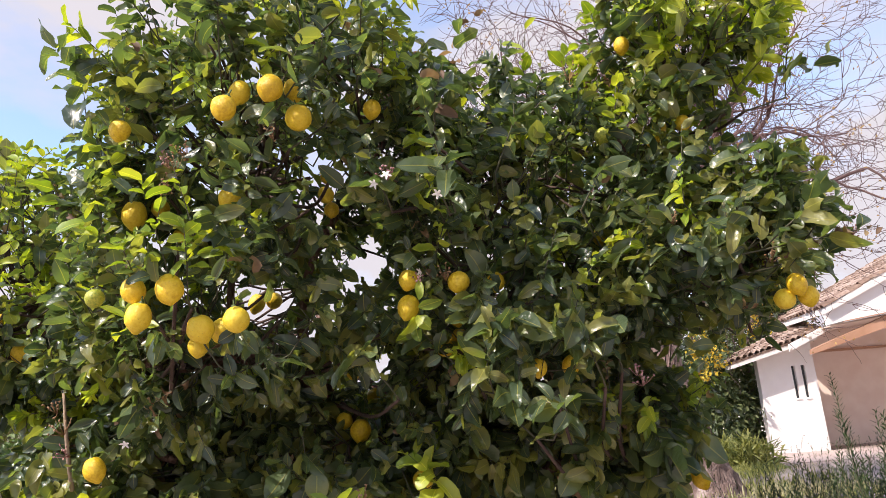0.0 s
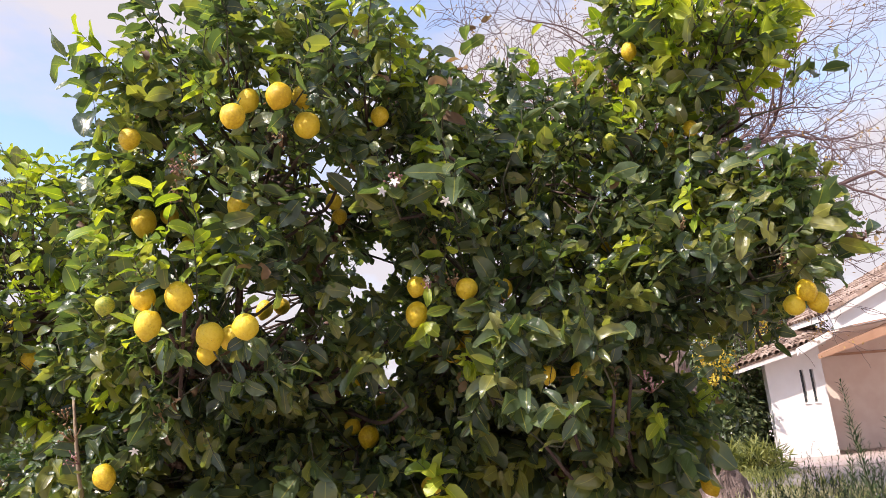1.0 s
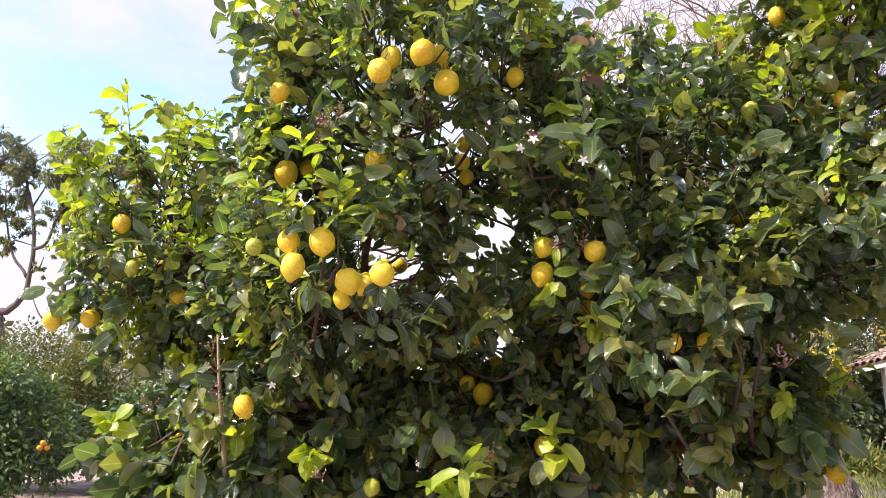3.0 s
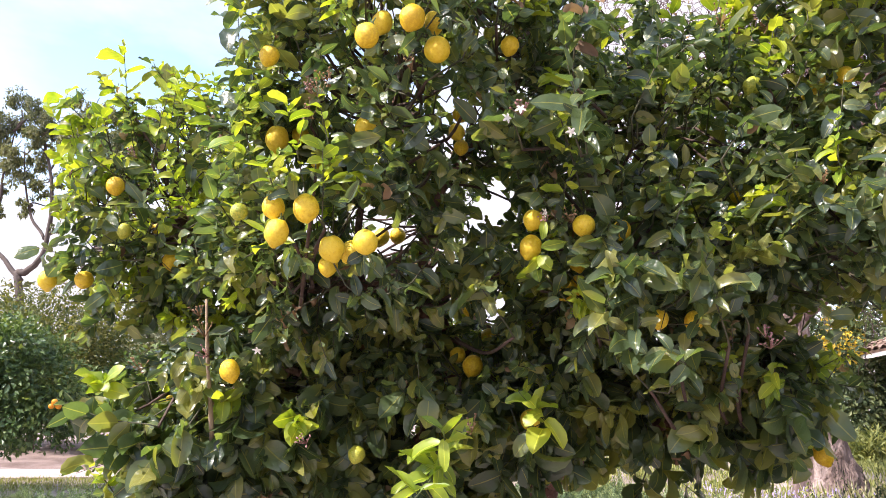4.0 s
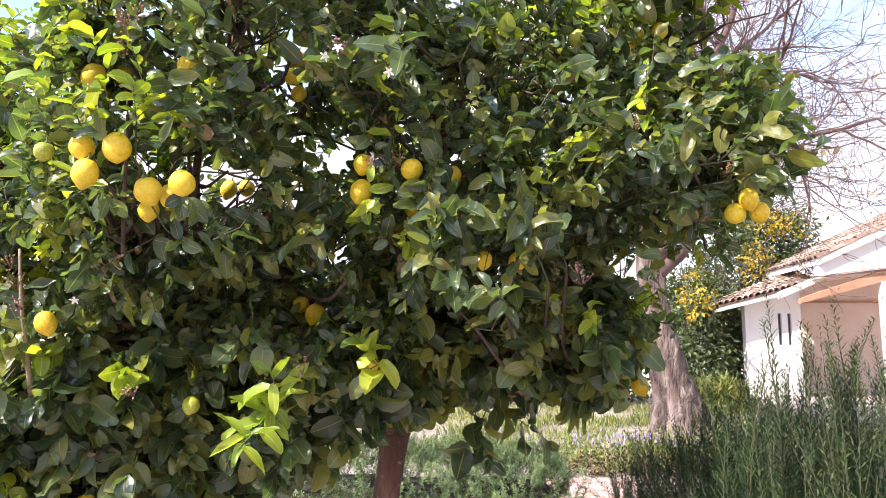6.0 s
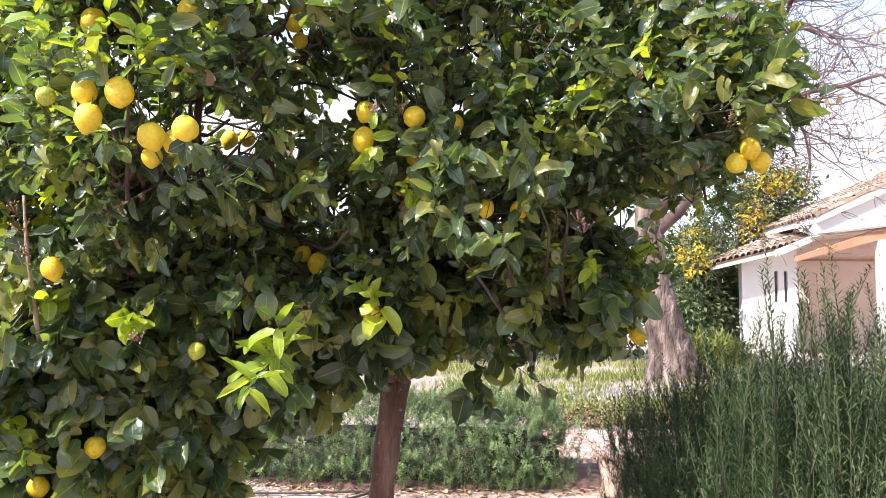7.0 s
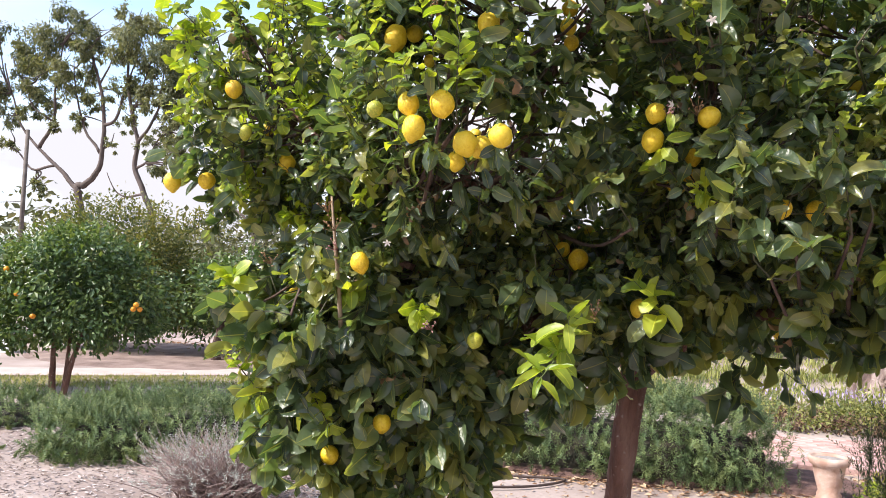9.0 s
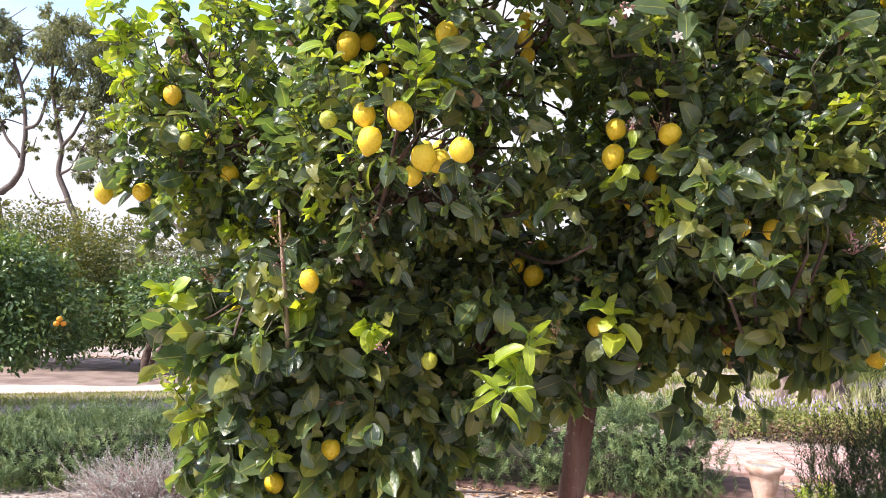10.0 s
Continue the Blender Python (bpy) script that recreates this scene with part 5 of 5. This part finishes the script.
def barrel(length, r, seg=6):
    vs, fs = [], []
    for j, s in ((0, 1.0), (1, 0.86)):
        for inner in (0, 1):
            for k in range(seg + 1):
                a = math.pi * k / seg
                q = (r - 0.015 * inner) * s
                vs.append((j * length, math.cos(a) * q, math.sin(a) * q))
    m = seg + 1
    for k in range(seg):
        fs += [(k, k + 1, 2 * m + k + 1, 2 * m + k), (m + k + 1, m + k, 3 * m + k, 3 * m + k + 1), (k + 1, k, m + k, m + k + 1)]
    return vs, fs


tv, tf = barrel(0.42, 0.10)
TILE = bpy.data.meshes.new("tile")
TILE.from_pydata(tv, [], tf)
TILE.polygons.foreach_set("use_smooth", np.ones(len(TILE.polygons), dtype=bool))
TILE.materials.append(M_TILE)
hrng = random.Random(3)
for i in range(16):
    for j in range(5):
        x, k = 6.60 + 0.165 * i, j / 5
        y = HY - 0.60 + 0.31 * j
        rise = math.degrees(math.atan2(roof_z(x, 1) - roof_z(x, 0), 1.56))
        ob = new("roof_tile", TILE)
        ob.matrix_basis = pose(x + hrng.uniform(-0.012, 0.012), y, roof_z(x, k) + 0.015 + hrng.uniform(-0.006, 0.006), 0, 0, 90 + hrng.uniform(-2, 2)) @ pose(0, 0, 0, 0, -rise + 3, 0) @ Matrix.Diagonal((0.9, 0.78, 0.8, 1))
        place(ob, house)
slope = math.degrees(math.atan(0.467))
for i in range(16):
    for j in range(6):
        x, y = 8.68 + 0.345 * i, HY - 1.62 + 0.205 * j
        ob = new("roof_tile", TILE)
        ob.matrix_basis = pose(x + hrng.uniform(-0.02, 0.02), y + hrng.uniform(-0.012, 0.012), porch_top(x) + 0.01 + 0.012 * (i % 2) + hrng.uniform(-0.006, 0.006), 0, -slope + 2, hrng.uniform(-2, 2))
        place(ob, house)
rest_v, rest_f = [], []
for i in range(22):
    for j in range(14):
        x, y = 8.68 + 0.345 * i, HY - 0.36 + 0.205 * j
        m = pose(x, y, porch_top(x) + 0.01, 0, -slope + 2, 0)
        o = len(rest_v)
        rest_v += [tuple(m @ Vector(q)) for q in tv]
        rest_f += [tuple(o + k for k in q) for q in tf]
raw("roof_tiles", rest_v, rest_f, M_TILE, house, "weathered clay barrel tiles", kind="stuff")

# ---------------------------------------------------------------- plants round the house and beyond
frng = np.random.default_rng(99)


def shrub(name, label, category, lobes, count, size, material, trunk=None, bark=None, **kw):
    x, y = np.mean([c[0] for c, r in lobes]), np.mean([c[1] for c, r in lobes])
    e = base(name, x, y, ground_z(x, y), label, category)
    foliage("crown", lobes, count, size, material, e, frng, **kw)
    if trunk:
        for c, r0 in trunk:
            line = spline(c, 6)
            v, f = tubes([(line, [r0 * (1 - 0.55 * i / (len(line) - 1)) for i in range(len(line))])], 9, 0.2)
            raw("trunk", v, f, bark or M_BARK, e)
    return e


e = shrub("climber_tree", "tall tree overgrown with climbers beside the house", "tree", [((7.2, 22.5, 2.0), (1.5, 1.2, 1.7)), ((8.6, 23.0, 4.2), (1.6, 1.2, 1.3)), ((9.6, 23.3, 5.2), (1.3, 1.1, 1.0)), ((6.6, 22.0, 3.2), (0.9, 0.9, 1.0)), ((6.75, 20.9, 1.5), (0.55, 0.5, 1.2))], 13000, 0.17, M_CLIMBER, trunk=[([(8.0, 22.8, 0.3), (8.1, 22.8, 2.0), (8.6, 22.9, 4.6)], 0.22)], bark=M_OLD_BARK)
foliage("yellow_leaves", [((8.5, 21.7, 4.2), (0.6, 0.5, 0.9)), ((9.3, 22.2, 5.5), (0.9, 0.5, 0.5)), ((6.6, 21.4, 3.4), (0.5, 0.5, 0.8)), ((5.9, 19.2, 3.1), (0.4, 0.4, 0.8))], 1300, 0.13, M_YELLOW, e, frng, label="yellow autumn leaves", shell=0.2)
shrub("fern_clump", "light green arching fern clump", "shrub", [((5.9, 17.2, 0.55), (0.6, 0.5, 0.40)), ((5.3, 17.4, 0.5), (0.5, 0.5, 0.32))], 2600, 0.26, M_COVER, ratio=0.16, droop=0.1)
shrub("dark_shrub", "dense dark green shrub by the bare tree", "shrub", [((2.2, 17.5, 1.2), (1.5, 0.9, 1.0)), ((4.2, 18.5, 1.3), (1.2, 0.9, 1.2)), ((0.2, 18, 1.2), (1.4, 0.9, 1.1)), ((6.3, 20.5, 1.9), (0.9, 0.8, 1.6)), ((6.9, 21.6, 2.4), (0.9, 0.7, 1.5))], 9000, 0.16, M_CLIMBER)
cov = base("ground_cover", 3.0, 10.8, ground_z(3, 10.8), "low flowering ground cover with mauve spikes", "ground cover")
foliage("leaves", [((1.9 + 0.75 * i, 10.35 + 0.1 * math.sin(i * 2), ground_z(1.9 + 0.75 * i, 10.3) + 0.14), (0.6, 0.55, 0.30)) for i in range(7)], 15000, 0.055, M_COVER, cov, frng, shell=0.3)
foliage("woody_edge", [((1.5 + 0.5 * i, 9.92 + 0.05 * math.sin(i * 3), ground_z(1.5 + 0.5 * i, 9.9) + 0.07), (0.34, 0.16, 0.20)) for i in range(10)], 6000, 0.05, M_LITTER_DARK, cov, frng, shell=0.3, label="dry brown woody edge of the ground cover")
gv = []
for k in range(420):
    x, y = frng.uniform(1.5, 5.6), frng.uniform(10.0, 10.9)
    gv.append((x, y, ground_z(x, y) + 0.30 + 0.12 * frng.random()))
gv = np.array(gv)
v, f = small_leaves(gv, np.tile([[0, 0, 1.0]], (len(gv), 1)) + frng.normal(size=gv.shape) * 0.2, frng.normal(size=gv.shape), np.full(len(gv), 0.075), np.full(len(gv), 0.022))
raw("flower_spikes", v, f, M_MAUVE, cov, "pale mauve flower spikes", smooth=False, kind="stuff")


def turf(name, n, spot, height, material, label):
    P = np.array([spot() for _ in range(n)])
    Z = np.array([ground_z(x, y) - 0.01 for x, y in P])
    Q = np.column_stack([P, Z])
    D = np.tile([[0, 0, 1.0]], (n, 1)) + frng.normal(size=(n, 3)) * 0.35
    v, f = small_leaves(Q, D, frng.normal(size=(n, 3)), height * (0.5 + frng.random(n)), np.full(n, height * 0.14))
    return tagged(raw(name, v, f, material, smooth=False), label, "grass", kind="stuff")


turf("pale_grass", 34000, lambda: (frng.uniform(-3.0, 7.2), frng.uniform(10.4, 17.2)), 0.045, M_DRYGRASS, "pale sunlit yellow-green grass")
tuft_at = [(frng.uniform(-0.4, 6.4), frng.uniform(10.6, 16.5)) for _ in range(70)]
turf("weed_clumps", 7000, lambda: tuple(np.array(tuft_at[int(frng.integers(70))]) + frng.normal(size=2) * 0.22), 0.17, M_COVER, "green weed clumps in the pale grass")
turf("feather_grass", 1500, lambda: (4.6 + frng.normal() * 0.6, 11.2 + frng.normal() * 0.3), 0.42, M_DRYGRASS, "tall pale feathery grass")
def lawn_spot():
    x = frng.uniform(-13, -4.4)
    return x, 9.15 + 0.62 * (x + 9.89) - 0.08 - 1.5 * frng.random()


turf("lawn", 20000, lawn_spot, 0.055, M_COVER, "short green ground plants by the path")

shrub("green_tuft", "small bright green leafy plant beside the pot", "plant", [((1.86, 6.5, 0.10), (0.24, 0.18, 0.14)), ((2.05, 6.45, 0.08), (0.2, 0.15, 0.11))], 1500, 0.05, M_LEAF_NEW, ratio=0.3)

# planter
px, py = 1.40, 6.5
planter = base("stone_planter", px, py, 0.0, "pale terracotta pot with moulded rim, half full", "planter")


def lathe(profile, seg=28):
    bm = bmesh.new()
    rings = []
    for r, z in profile:
        rings.append([bm.verts.new((px + r * math.cos(2 * math.pi * k / seg), py + r * math.sin(2 * math.pi * k / seg), z)) for k in range(seg)])
    for a, b in zip(rings, rings[1:]):
        for k in range(seg):
            bm.faces.new((a[k], a[(k + 1) % seg], b[(k + 1) % seg], b[k]))
    return bm


part("pot", lathe([(0.001, 0.0), (0.095, 0.0), (0.103, 0.02), (0.095, 0.04), (0.099, 0.055), (0.091, 0.07), (0.095, 0.09), (0.080, 0.115), (0.095, 0.17), (0.114, 0.26), (0.122, 0.32), (0.148, 0.335), (0.160, 0.37), (0.152, 0.40), (0.129, 0.395), (0.125, 0.36), (0.001, 0.36)]), M_TERRA, planter)
part("soil", lathe([(0.001, 0.385), (0.091, 0.38), (0.126, 0.374), (0.126, 0.362)]), M_SOIL, planter, "dry grey gravelly soil")

# orange tree
ot = shrub("orange_tree", "small orange tree with dark dense crown and two trunks", "tree", [((-8.00, 8.25, 1.55), (1.02, 0.85, 0.75)), ((-7.28, 8.45, 1.42), (0.71, 0.59, 0.60)), ((-8.87, 8.01, 1.50), (0.82, 0.68, 0.70)), ((-7.81, 8.30, 1.95), (0.82, 0.68, 0.42)), ((-7.52, 8.39, 1.02), (0.87, 0.72, 0.40)), ((-8.58, 8.09, 1.00), (0.82, 0.68, 0.38))], 19000, 0.085, M_ORANGE_LEAF, trunk=[([(-8.0, 8.05, -0.03), (-8.06, 8.1, 0.5), (-8.2, 8.2, 1.3)], 0.050), ([(-7.85, 8.1, -0.03), (-7.76, 8.15, 0.5), (-7.6, 8.3, 1.2)], 0.045), ([(-7.87, 8.12, -0.03), (-7.95, 8.25, 0.5), (-8.0, 8.35, 1.2)], 0.035)], spread=0.1)
bmo = bmesh.new()
bmesh.ops.create_uvsphere(bmo, u_segments=12, v_segments=8, radius=0.5)
for q in bmo.verts:
    q.co.z *= 0.94
ORANGE = bpy.data.meshes.new("orange")
bmo.to_mesh(ORANGE)
bmo.free()
ORANGE.materials.append(M_ORANGE)
for k, p in enumerate([(-7.8, 7.45, 1.1), (-6.61, 7.95, 1.29), (-6.59, 8.0, 1.23), (-6.65, 7.95, 1.23), (-8.34, 7.5, 1.71), (-8.14, 7.5, 1.38)]):
    o = new("orange", ORANGE)
    o.matrix_basis = Matrix.Translation(p) @ Matrix.Scale(0.075, 4)
    place(o, ot)

shrub("olive_bush", "tall yellow-green leafy bush behind the orange tree", "shrub", [((-11.2, 12.9, 2.0), (1.5, 1.2, 1.4)), ((-12.6, 13.2, 1.8), (1.4, 1.2, 1.3)), ((-10.4, 13.2, 1.5), (0.9, 0.9, 1.1))], 27000, 0.085, M_OLIVE_LEAF, spread=0.09, trunk=[([(-11.4, 13, -0.05), (-11.3, 13, 1.0), (-11.2, 13, 2.2)], 0.1)])
shrub("dark_citrus", "dark green citrus tree with forked trunk", "tree", [((-9.4, 13.5, 1.25), (1.1, 0.9, 0.75)), ((-8.2, 13.3, 1.5), (1.0, 0.9, 0.75)), ((-7.0, 13.5, 1.4), (1.0, 0.9, 0.75))], 9000, 0.12, M_ORANGE_LEAF, trunk=[([(-8.46, 12.7, -0.05), (-8.5, 12.75, 0.4), (-8.4, 13.0, 1.2)], 0.11), ([(-8.46, 12.75, 0.2), (-8.2, 12.85, 0.6), (-7.9, 13.2, 1.2)], 0.07)], bark=M_DARK_BARK)
for bx, by, bh, mt, nm, lb in ((-16, 21, 3.9, M_OLIVE_LEAF, "scrub", "olive-green scrub beyond the path"), (-12.4, 20, 3.7, M_FAR, "scrub", "grey-green scrub beyond the path"), (-9.0, 19.5, 3.0, M_FAR, "scrub", "olive-green scrub beyond the path"), (-5.0, 19, 2.2, M_CLIMBER, "scrub", "dark green scrub beyond the path"), (-1.8, 19.5, 2.2, M_CLIMBER, "scrub", "dark green scrub beyond the path"), (-20, 22, 2.4, M_CLIMBER, "scrub", "dark green scrub beyond the path")):
    shrub(nm, lb, "shrub", [((bx, by, bh * 0.5), (1.9, 1.2, bh * 0.55)), ((bx + 1.2, by + 0.4, bh * 0.65), (1.1, 1.0, bh * 0.4)), ((bx - 1.3, by + 0.2, bh * 0.4), (1.2, 1.0, bh * 0.45))], 8000, 0.15, mt, spread=0.10)

# gum trees

def gum(name, x, y, forks, lobes, n, label):
    e = base(name, x, y, 0.0, label, "tree", group="gum trees")
    for c, r0 in forks:
        line = [q + Vector((noise.noise(q * 0.9), 0, noise.noise(q * 0.9 + Vector((9, 0, 0))))) * 0.14 for q in spline(c, 7)]
        m = len(line)
        v, f = tubes([(line, [r0 * 0.66 * (1 - 0.72 * i / (m - 1)) for i in range(m)])], 8, 0.15)
        raw("limb", v, f, M_GUM_BARK, e)
    fine, joints = [], [Vector(q) for c, r0 in forks for q in spline(c, 5)[4:]]
    for c, r in lobes:
        end = Vector(c) + Vector((0, 0, 0.3 * r[2]))
        near = min(joints, key=lambda q: (q - end).length + 0.6 * max(0.0, q.z - end.z))
        mid = (near + end) / 2 + Vector((0.18 * frng.normal(), 0.1, -0.12 * (near - end).length))
        for k in range(3):
            tip = end + Vector(tuple(np.array(r) * frng.normal(size=3) * 0.6)) * k
            line = spline([near, mid + Vector((0.12 * k, 0, 0.1 * k)), tip], 5)
            v, f = tubes([(line, [0.055 - 0.004 * i for i in range(len(line))])], 5, 0.15)
            raw("branch", v, f, M_GUM_BARK, e)
        for _ in range(11):
            q = unit(frng.normal(size=3)) * frng.random() ** 0.4
            fine.append((tuple(np.array(c) + np.array(r) * q * 1.2), tuple(np.array(r) * (0.28 + 0.24 * frng.random()))))
    foliage("crown", fine, int(n * 2.1), 0.18, M_GUM_LEAF, e, frng, shell=0.1, clump=34, droop=1.0, ratio=0.34, spread=0.24)
    return e


gum("gum_tree", -24.6, 28.0, [
    ([(-24.6, 28.0, -0.1), (-26.6, 28.0, 5.4), (-26.3, 28.0, 6.0), (-25.8, 28.0, 6.5), (-25.4, 28.0, 7.2), (-25.4, 28.0, 9.0), (-25.8, 28.0, 11.0), (-26.5, 28.0, 12.9)], 0.30), ([(-26.5, 28.0, 5.6), (-27.4, 28.0, 6.5), (-28.1, 28.0, 7.1), (-29.2, 28.0, 7.9), (-30.3, 28.0, 9.0), (-31.2, 28.0, 10.8)], 0.20), ([(-25.4, 28.0, 9.0), (-24.7, 28.0, 9.4), (-24.2, 28.0, 10.9), (-23.8, 28.0, 12.1)], 0.14), ([(-29.2, 28.0, 7.9), (-28.4, 28.0, 9.3), (-28.4, 28.0, 11.1), (-28.1, 28.0, 13.2)], 0.15), ([(-28.1, 28.0, 7.1), (-29.5, 28.0, 6.9), (-30.6, 28.0, 7.8), (-32.1, 28.0, 8.3)], 0.11), ([(-25.5, 28.0, 7.6), (-26.5, 28.0, 8.9), (-27.1, 28.0, 10.6), (-27.4, 28.0, 12.2)], 0.12), ([(-28.4, 28.0, 9.3), (-29.7, 28.0, 10.0), (-30.3, 28.0, 11.2)], 0.08), ([(-25.8, 28.0, 11.0), (-25.1, 28.0, 12.1), (-25.0, 28.0, 13.2)], 0.08)],
    [((-29.4, 28.0, 13.0), (1.18, 1.01, 1.09)), ((-27.9, 28.0, 13.9), (1.06, 0.91, 0.99)), ((-29.8, 28.0, 11.2), (0.95, 0.82, 0.88)), ((-27.4, 28.0, 11.6), (0.90, 0.77, 0.83)), ((-31.3, 28.0, 12.4), (1.01, 0.86, 0.94)), ((-31.3, 28.0, 9.6), (0.62, 0.53, 0.57)), ((-26.3, 28.0, 10.3), (0.62, 0.53, 0.57)), ((-28.2, 28.0, 9.0), (0.45, 0.38, 0.42)), ((-26.5, 28.0, 13.0), (0.84, 0.72, 0.78)), ((-33.0, 28.0, 11.0), (1.12, 0.96, 1.04)), ((-33.1, 28.0, 14.0), (1.12, 0.96, 1.04)), ((-30.2, 28.0, 9.9), (0.56, 0.48, 0.52)), ((-26.9, 28.0, 9.2), (0.45, 0.38, 0.42)), ((-24.9, 28.0, 8.0), (0.34, 0.29, 0.31)), ((-31.1, 28.0, 8.2), (0.39, 0.34, 0.36)), ((-28.7, 28.0, 10.1), (0.56, 0.48, 0.52)), ((-26.2, 28.0, 11.9), (0.62, 0.53, 0.57)), ((-29.0, 28.0, 6.0), (0.39, 0.34, 0.36)), ((-28.3, 28.0, 12.0), (0.67, 0.58, 0.62))], 15000, "tall open gum tree with dark crooked limbs")
gum("gum_tree", -22.3, 28.0, [
    ([(-22.3, 28.0, -0.1), (-22.3, 28.0, 4.1), (-22.9, 28.0, 5.7), (-23.4, 28.0, 6.8), (-23.4, 28.0, 8.1), (-23.8, 28.0, 9.5), (-24.2, 28.0, 11.5), (-24.1, 28.0, 13.0)], 0.26), ([(-22.9, 28.0, 5.6), (-23.8, 28.0, 5.5), (-24.5, 28.0, 5.8), (-25.0, 28.0, 6.7)], 0.10), ([(-23.4, 28.0, 8.1), (-22.7, 28.0, 8.8), (-22.2, 28.0, 10.0), (-22.2, 28.0, 11.8)], 0.13), ([(-23.4, 28.0, 6.8), (-22.7, 28.0, 7.2), (-22.2, 28.0, 8.3), (-21.1, 28.0, 9.4)], 0.10), ([(-23.8, 28.0, 9.5), (-23.2, 28.0, 10.9), (-22.8, 28.0, 12.4)], 0.09)],
    [((-24.4, 28.0, 12.6), (1.01, 0.86, 0.94)), ((-22.9, 28.0, 12.9), (1.18, 1.01, 1.09)), ((-21.5, 28.0, 11.8), (1.18, 1.01, 1.09)), ((-23.0, 28.0, 11.1), (0.90, 0.77, 0.83)), ((-20.8, 28.0, 10.1), (0.95, 0.82, 0.88)), ((-21.7, 28.0, 9.1), (0.73, 0.62, 0.68)), ((-24.6, 28.0, 10.7), (0.67, 0.58, 0.62)), ((-22.6, 28.0, 7.8), (0.50, 0.43, 0.47)), ((-21.2, 28.0, 7.0), (0.62, 0.53, 0.57)), ((-20.5, 28.0, 12.6), (0.98, 0.84, 0.91)), ((-24.1, 28.0, 14.0), (0.70, 0.60, 0.65)), ((-21.4, 28.0, 8.1), (0.62, 0.53, 0.57)), ((-22.0, 28.0, 6.6), (0.45, 0.38, 0.42)), ((-23.1, 28.0, 9.8), (0.56, 0.48, 0.52)), ((-24.0, 28.0, 9.1), (0.39, 0.34, 0.36)), ((-21.8, 28.0, 10.4), (0.67, 0.58, 0.62)), ((-20.6, 28.0, 8.5), (0.67, 0.58, 0.62))], 14000, "tall slender gum tree with drooping foliage")
gum("gum_tree", -16.5, 29.0, [
    ([(-16.8, 29, -0.1), (-17.3, 29, 3.2), (-18.2, 29, 6), (-18.0, 29, 9)], 0.22), ([(-17.2, 29, 3), (-16.2, 29, 5), (-15.6, 29, 8)], 0.13), ([(-17.6, 29, 4.2), (-18.9, 29, 5.4), (-19.6, 29, 7)], 0.1)],
    [((-18.2, 29, 9.2), (1.6, 1.4, 1.6)), ((-16.0, 29, 8.6), (1.6, 1.4, 1.5)), ((-17.2, 29, 10.8), (1.5, 1.2, 1.2)), ((-19.4, 29, 6.6), (0.8, 0.7, 0.9)), ((-15.0, 29, 5.8), (0.8, 0.7, 0.9))], 7500, "tall gum tree half hidden by the lemon tree")

# far belt of trees that closes the horizon
wood = base("far_woods", 0, 42, 0, "distant grey-green belt of trees", "woods", kind="stuff")
wl_ = []
for k in range(46):
    a = math.radians(-20 + 220 * k / 45)
    r = 46 + 5 * math.sin(k * 2.3)
    h = 2.3 + 1.2 * math.sin(k * 1.7) ** 2
    wl_.append(((r * math.cos(a), r * math.sin(a), h * 0.7), (3.4, 2.2, h)))
foliage("crown", wl_, 26000, 0.5, M_FAR, wood, frng, spread=0.2)

# pole, wire, white wall, far white building
pole = base("utility_pole", -27.2, 25.4, 0.0, "slim grey wooden utility pole", "pole")
v, f = tubes([([(-27.2, 25.4, -0.1), (-27.2, 25.4, 4), (-27.2, 25.4, 8.2)], [0.11, 0.10, 0.08])], 10)
raw("post", v, f, M_POLE, pole)
wire = spline([(-60, 30, 5.6), (-45, 27.5, 4.9), (-27.3, 25.4, 4.9)], 10)
v, f = tubes([(wire, [0.016] * len(wire))], 5)
tagged(raw("overhead_wire", v, f, M_HOSE), "thin dark overhead wire to the pole", "wire")
bm = bmesh.new()
box(bm, -22, -12.75, 11.75, 11.95, -0.1, 0.42, 0.01)
tagged(part("low_wall", bm, M_WHITE, None, "", smooth=False), "low white painted garden wall by the path", "wall")
shed = base("far_building", 9.3, 30, 0.43, "distant white building with dark windows", "building")
bm = bmesh.new()
box(bm, 6.8, 13, 30, 34, 0.3, 3.0)
part("wall", bm, M_PLASTER, shed, smooth=False)
bm = bmesh.new()
box(bm, 6.5, 13.3, 29.7, 34.3, 3.0, 3.2)
part("roof", bm, M_TILE, shed, smooth=False)
for k in range(5):
    bm = bmesh.new()
    box(bm, 7.2 + 1.1 * k, 7.7 + 1.1 * k, 29.97, 30.05, 1.3, 2.4)
    part("window", bm, M_SLOT, shed, smooth=False)

# kerb along the brick path
for i in range(18):
    bm = bmesh.new()
    x = 0.9 + 0.205 * i
    box(bm, x - 0.1, x + 0.1, 7.76, 7.85, -0.03, 0.05, 0.006)
    part("kerb_brick", bm, M_BRICK, brick_path, smooth=False)

# pavers of the brick path
pb = bmesh.new()
box(pb, -0.0975, 0.0975, -0.0475, 0.0475, -0.03, 0.012, 0.004)
PAVER = bpy.data.meshes.new("brick")
pb.to_mesh(PAVER)
pb.free()
PAVER.materials.append(M_BRICK)
krng = random.Random(8)
for j in range(16):
    for i in range(18):
        x = 0.86 + 0.2 * i + (0.1 if j % 2 else 0)
        y = 7.93 + 0.1 * j
        ob = new("brick", PAVER)
        ob.matrix_basis = pose(x, y, ground_z(x, y) + 0.006 + krng.uniform(0, 0.004), krng.uniform(-1, 1), krng.uniform(-1, 1), krng.uniform(-0.8, 0.8))
        place(ob, brick_path)
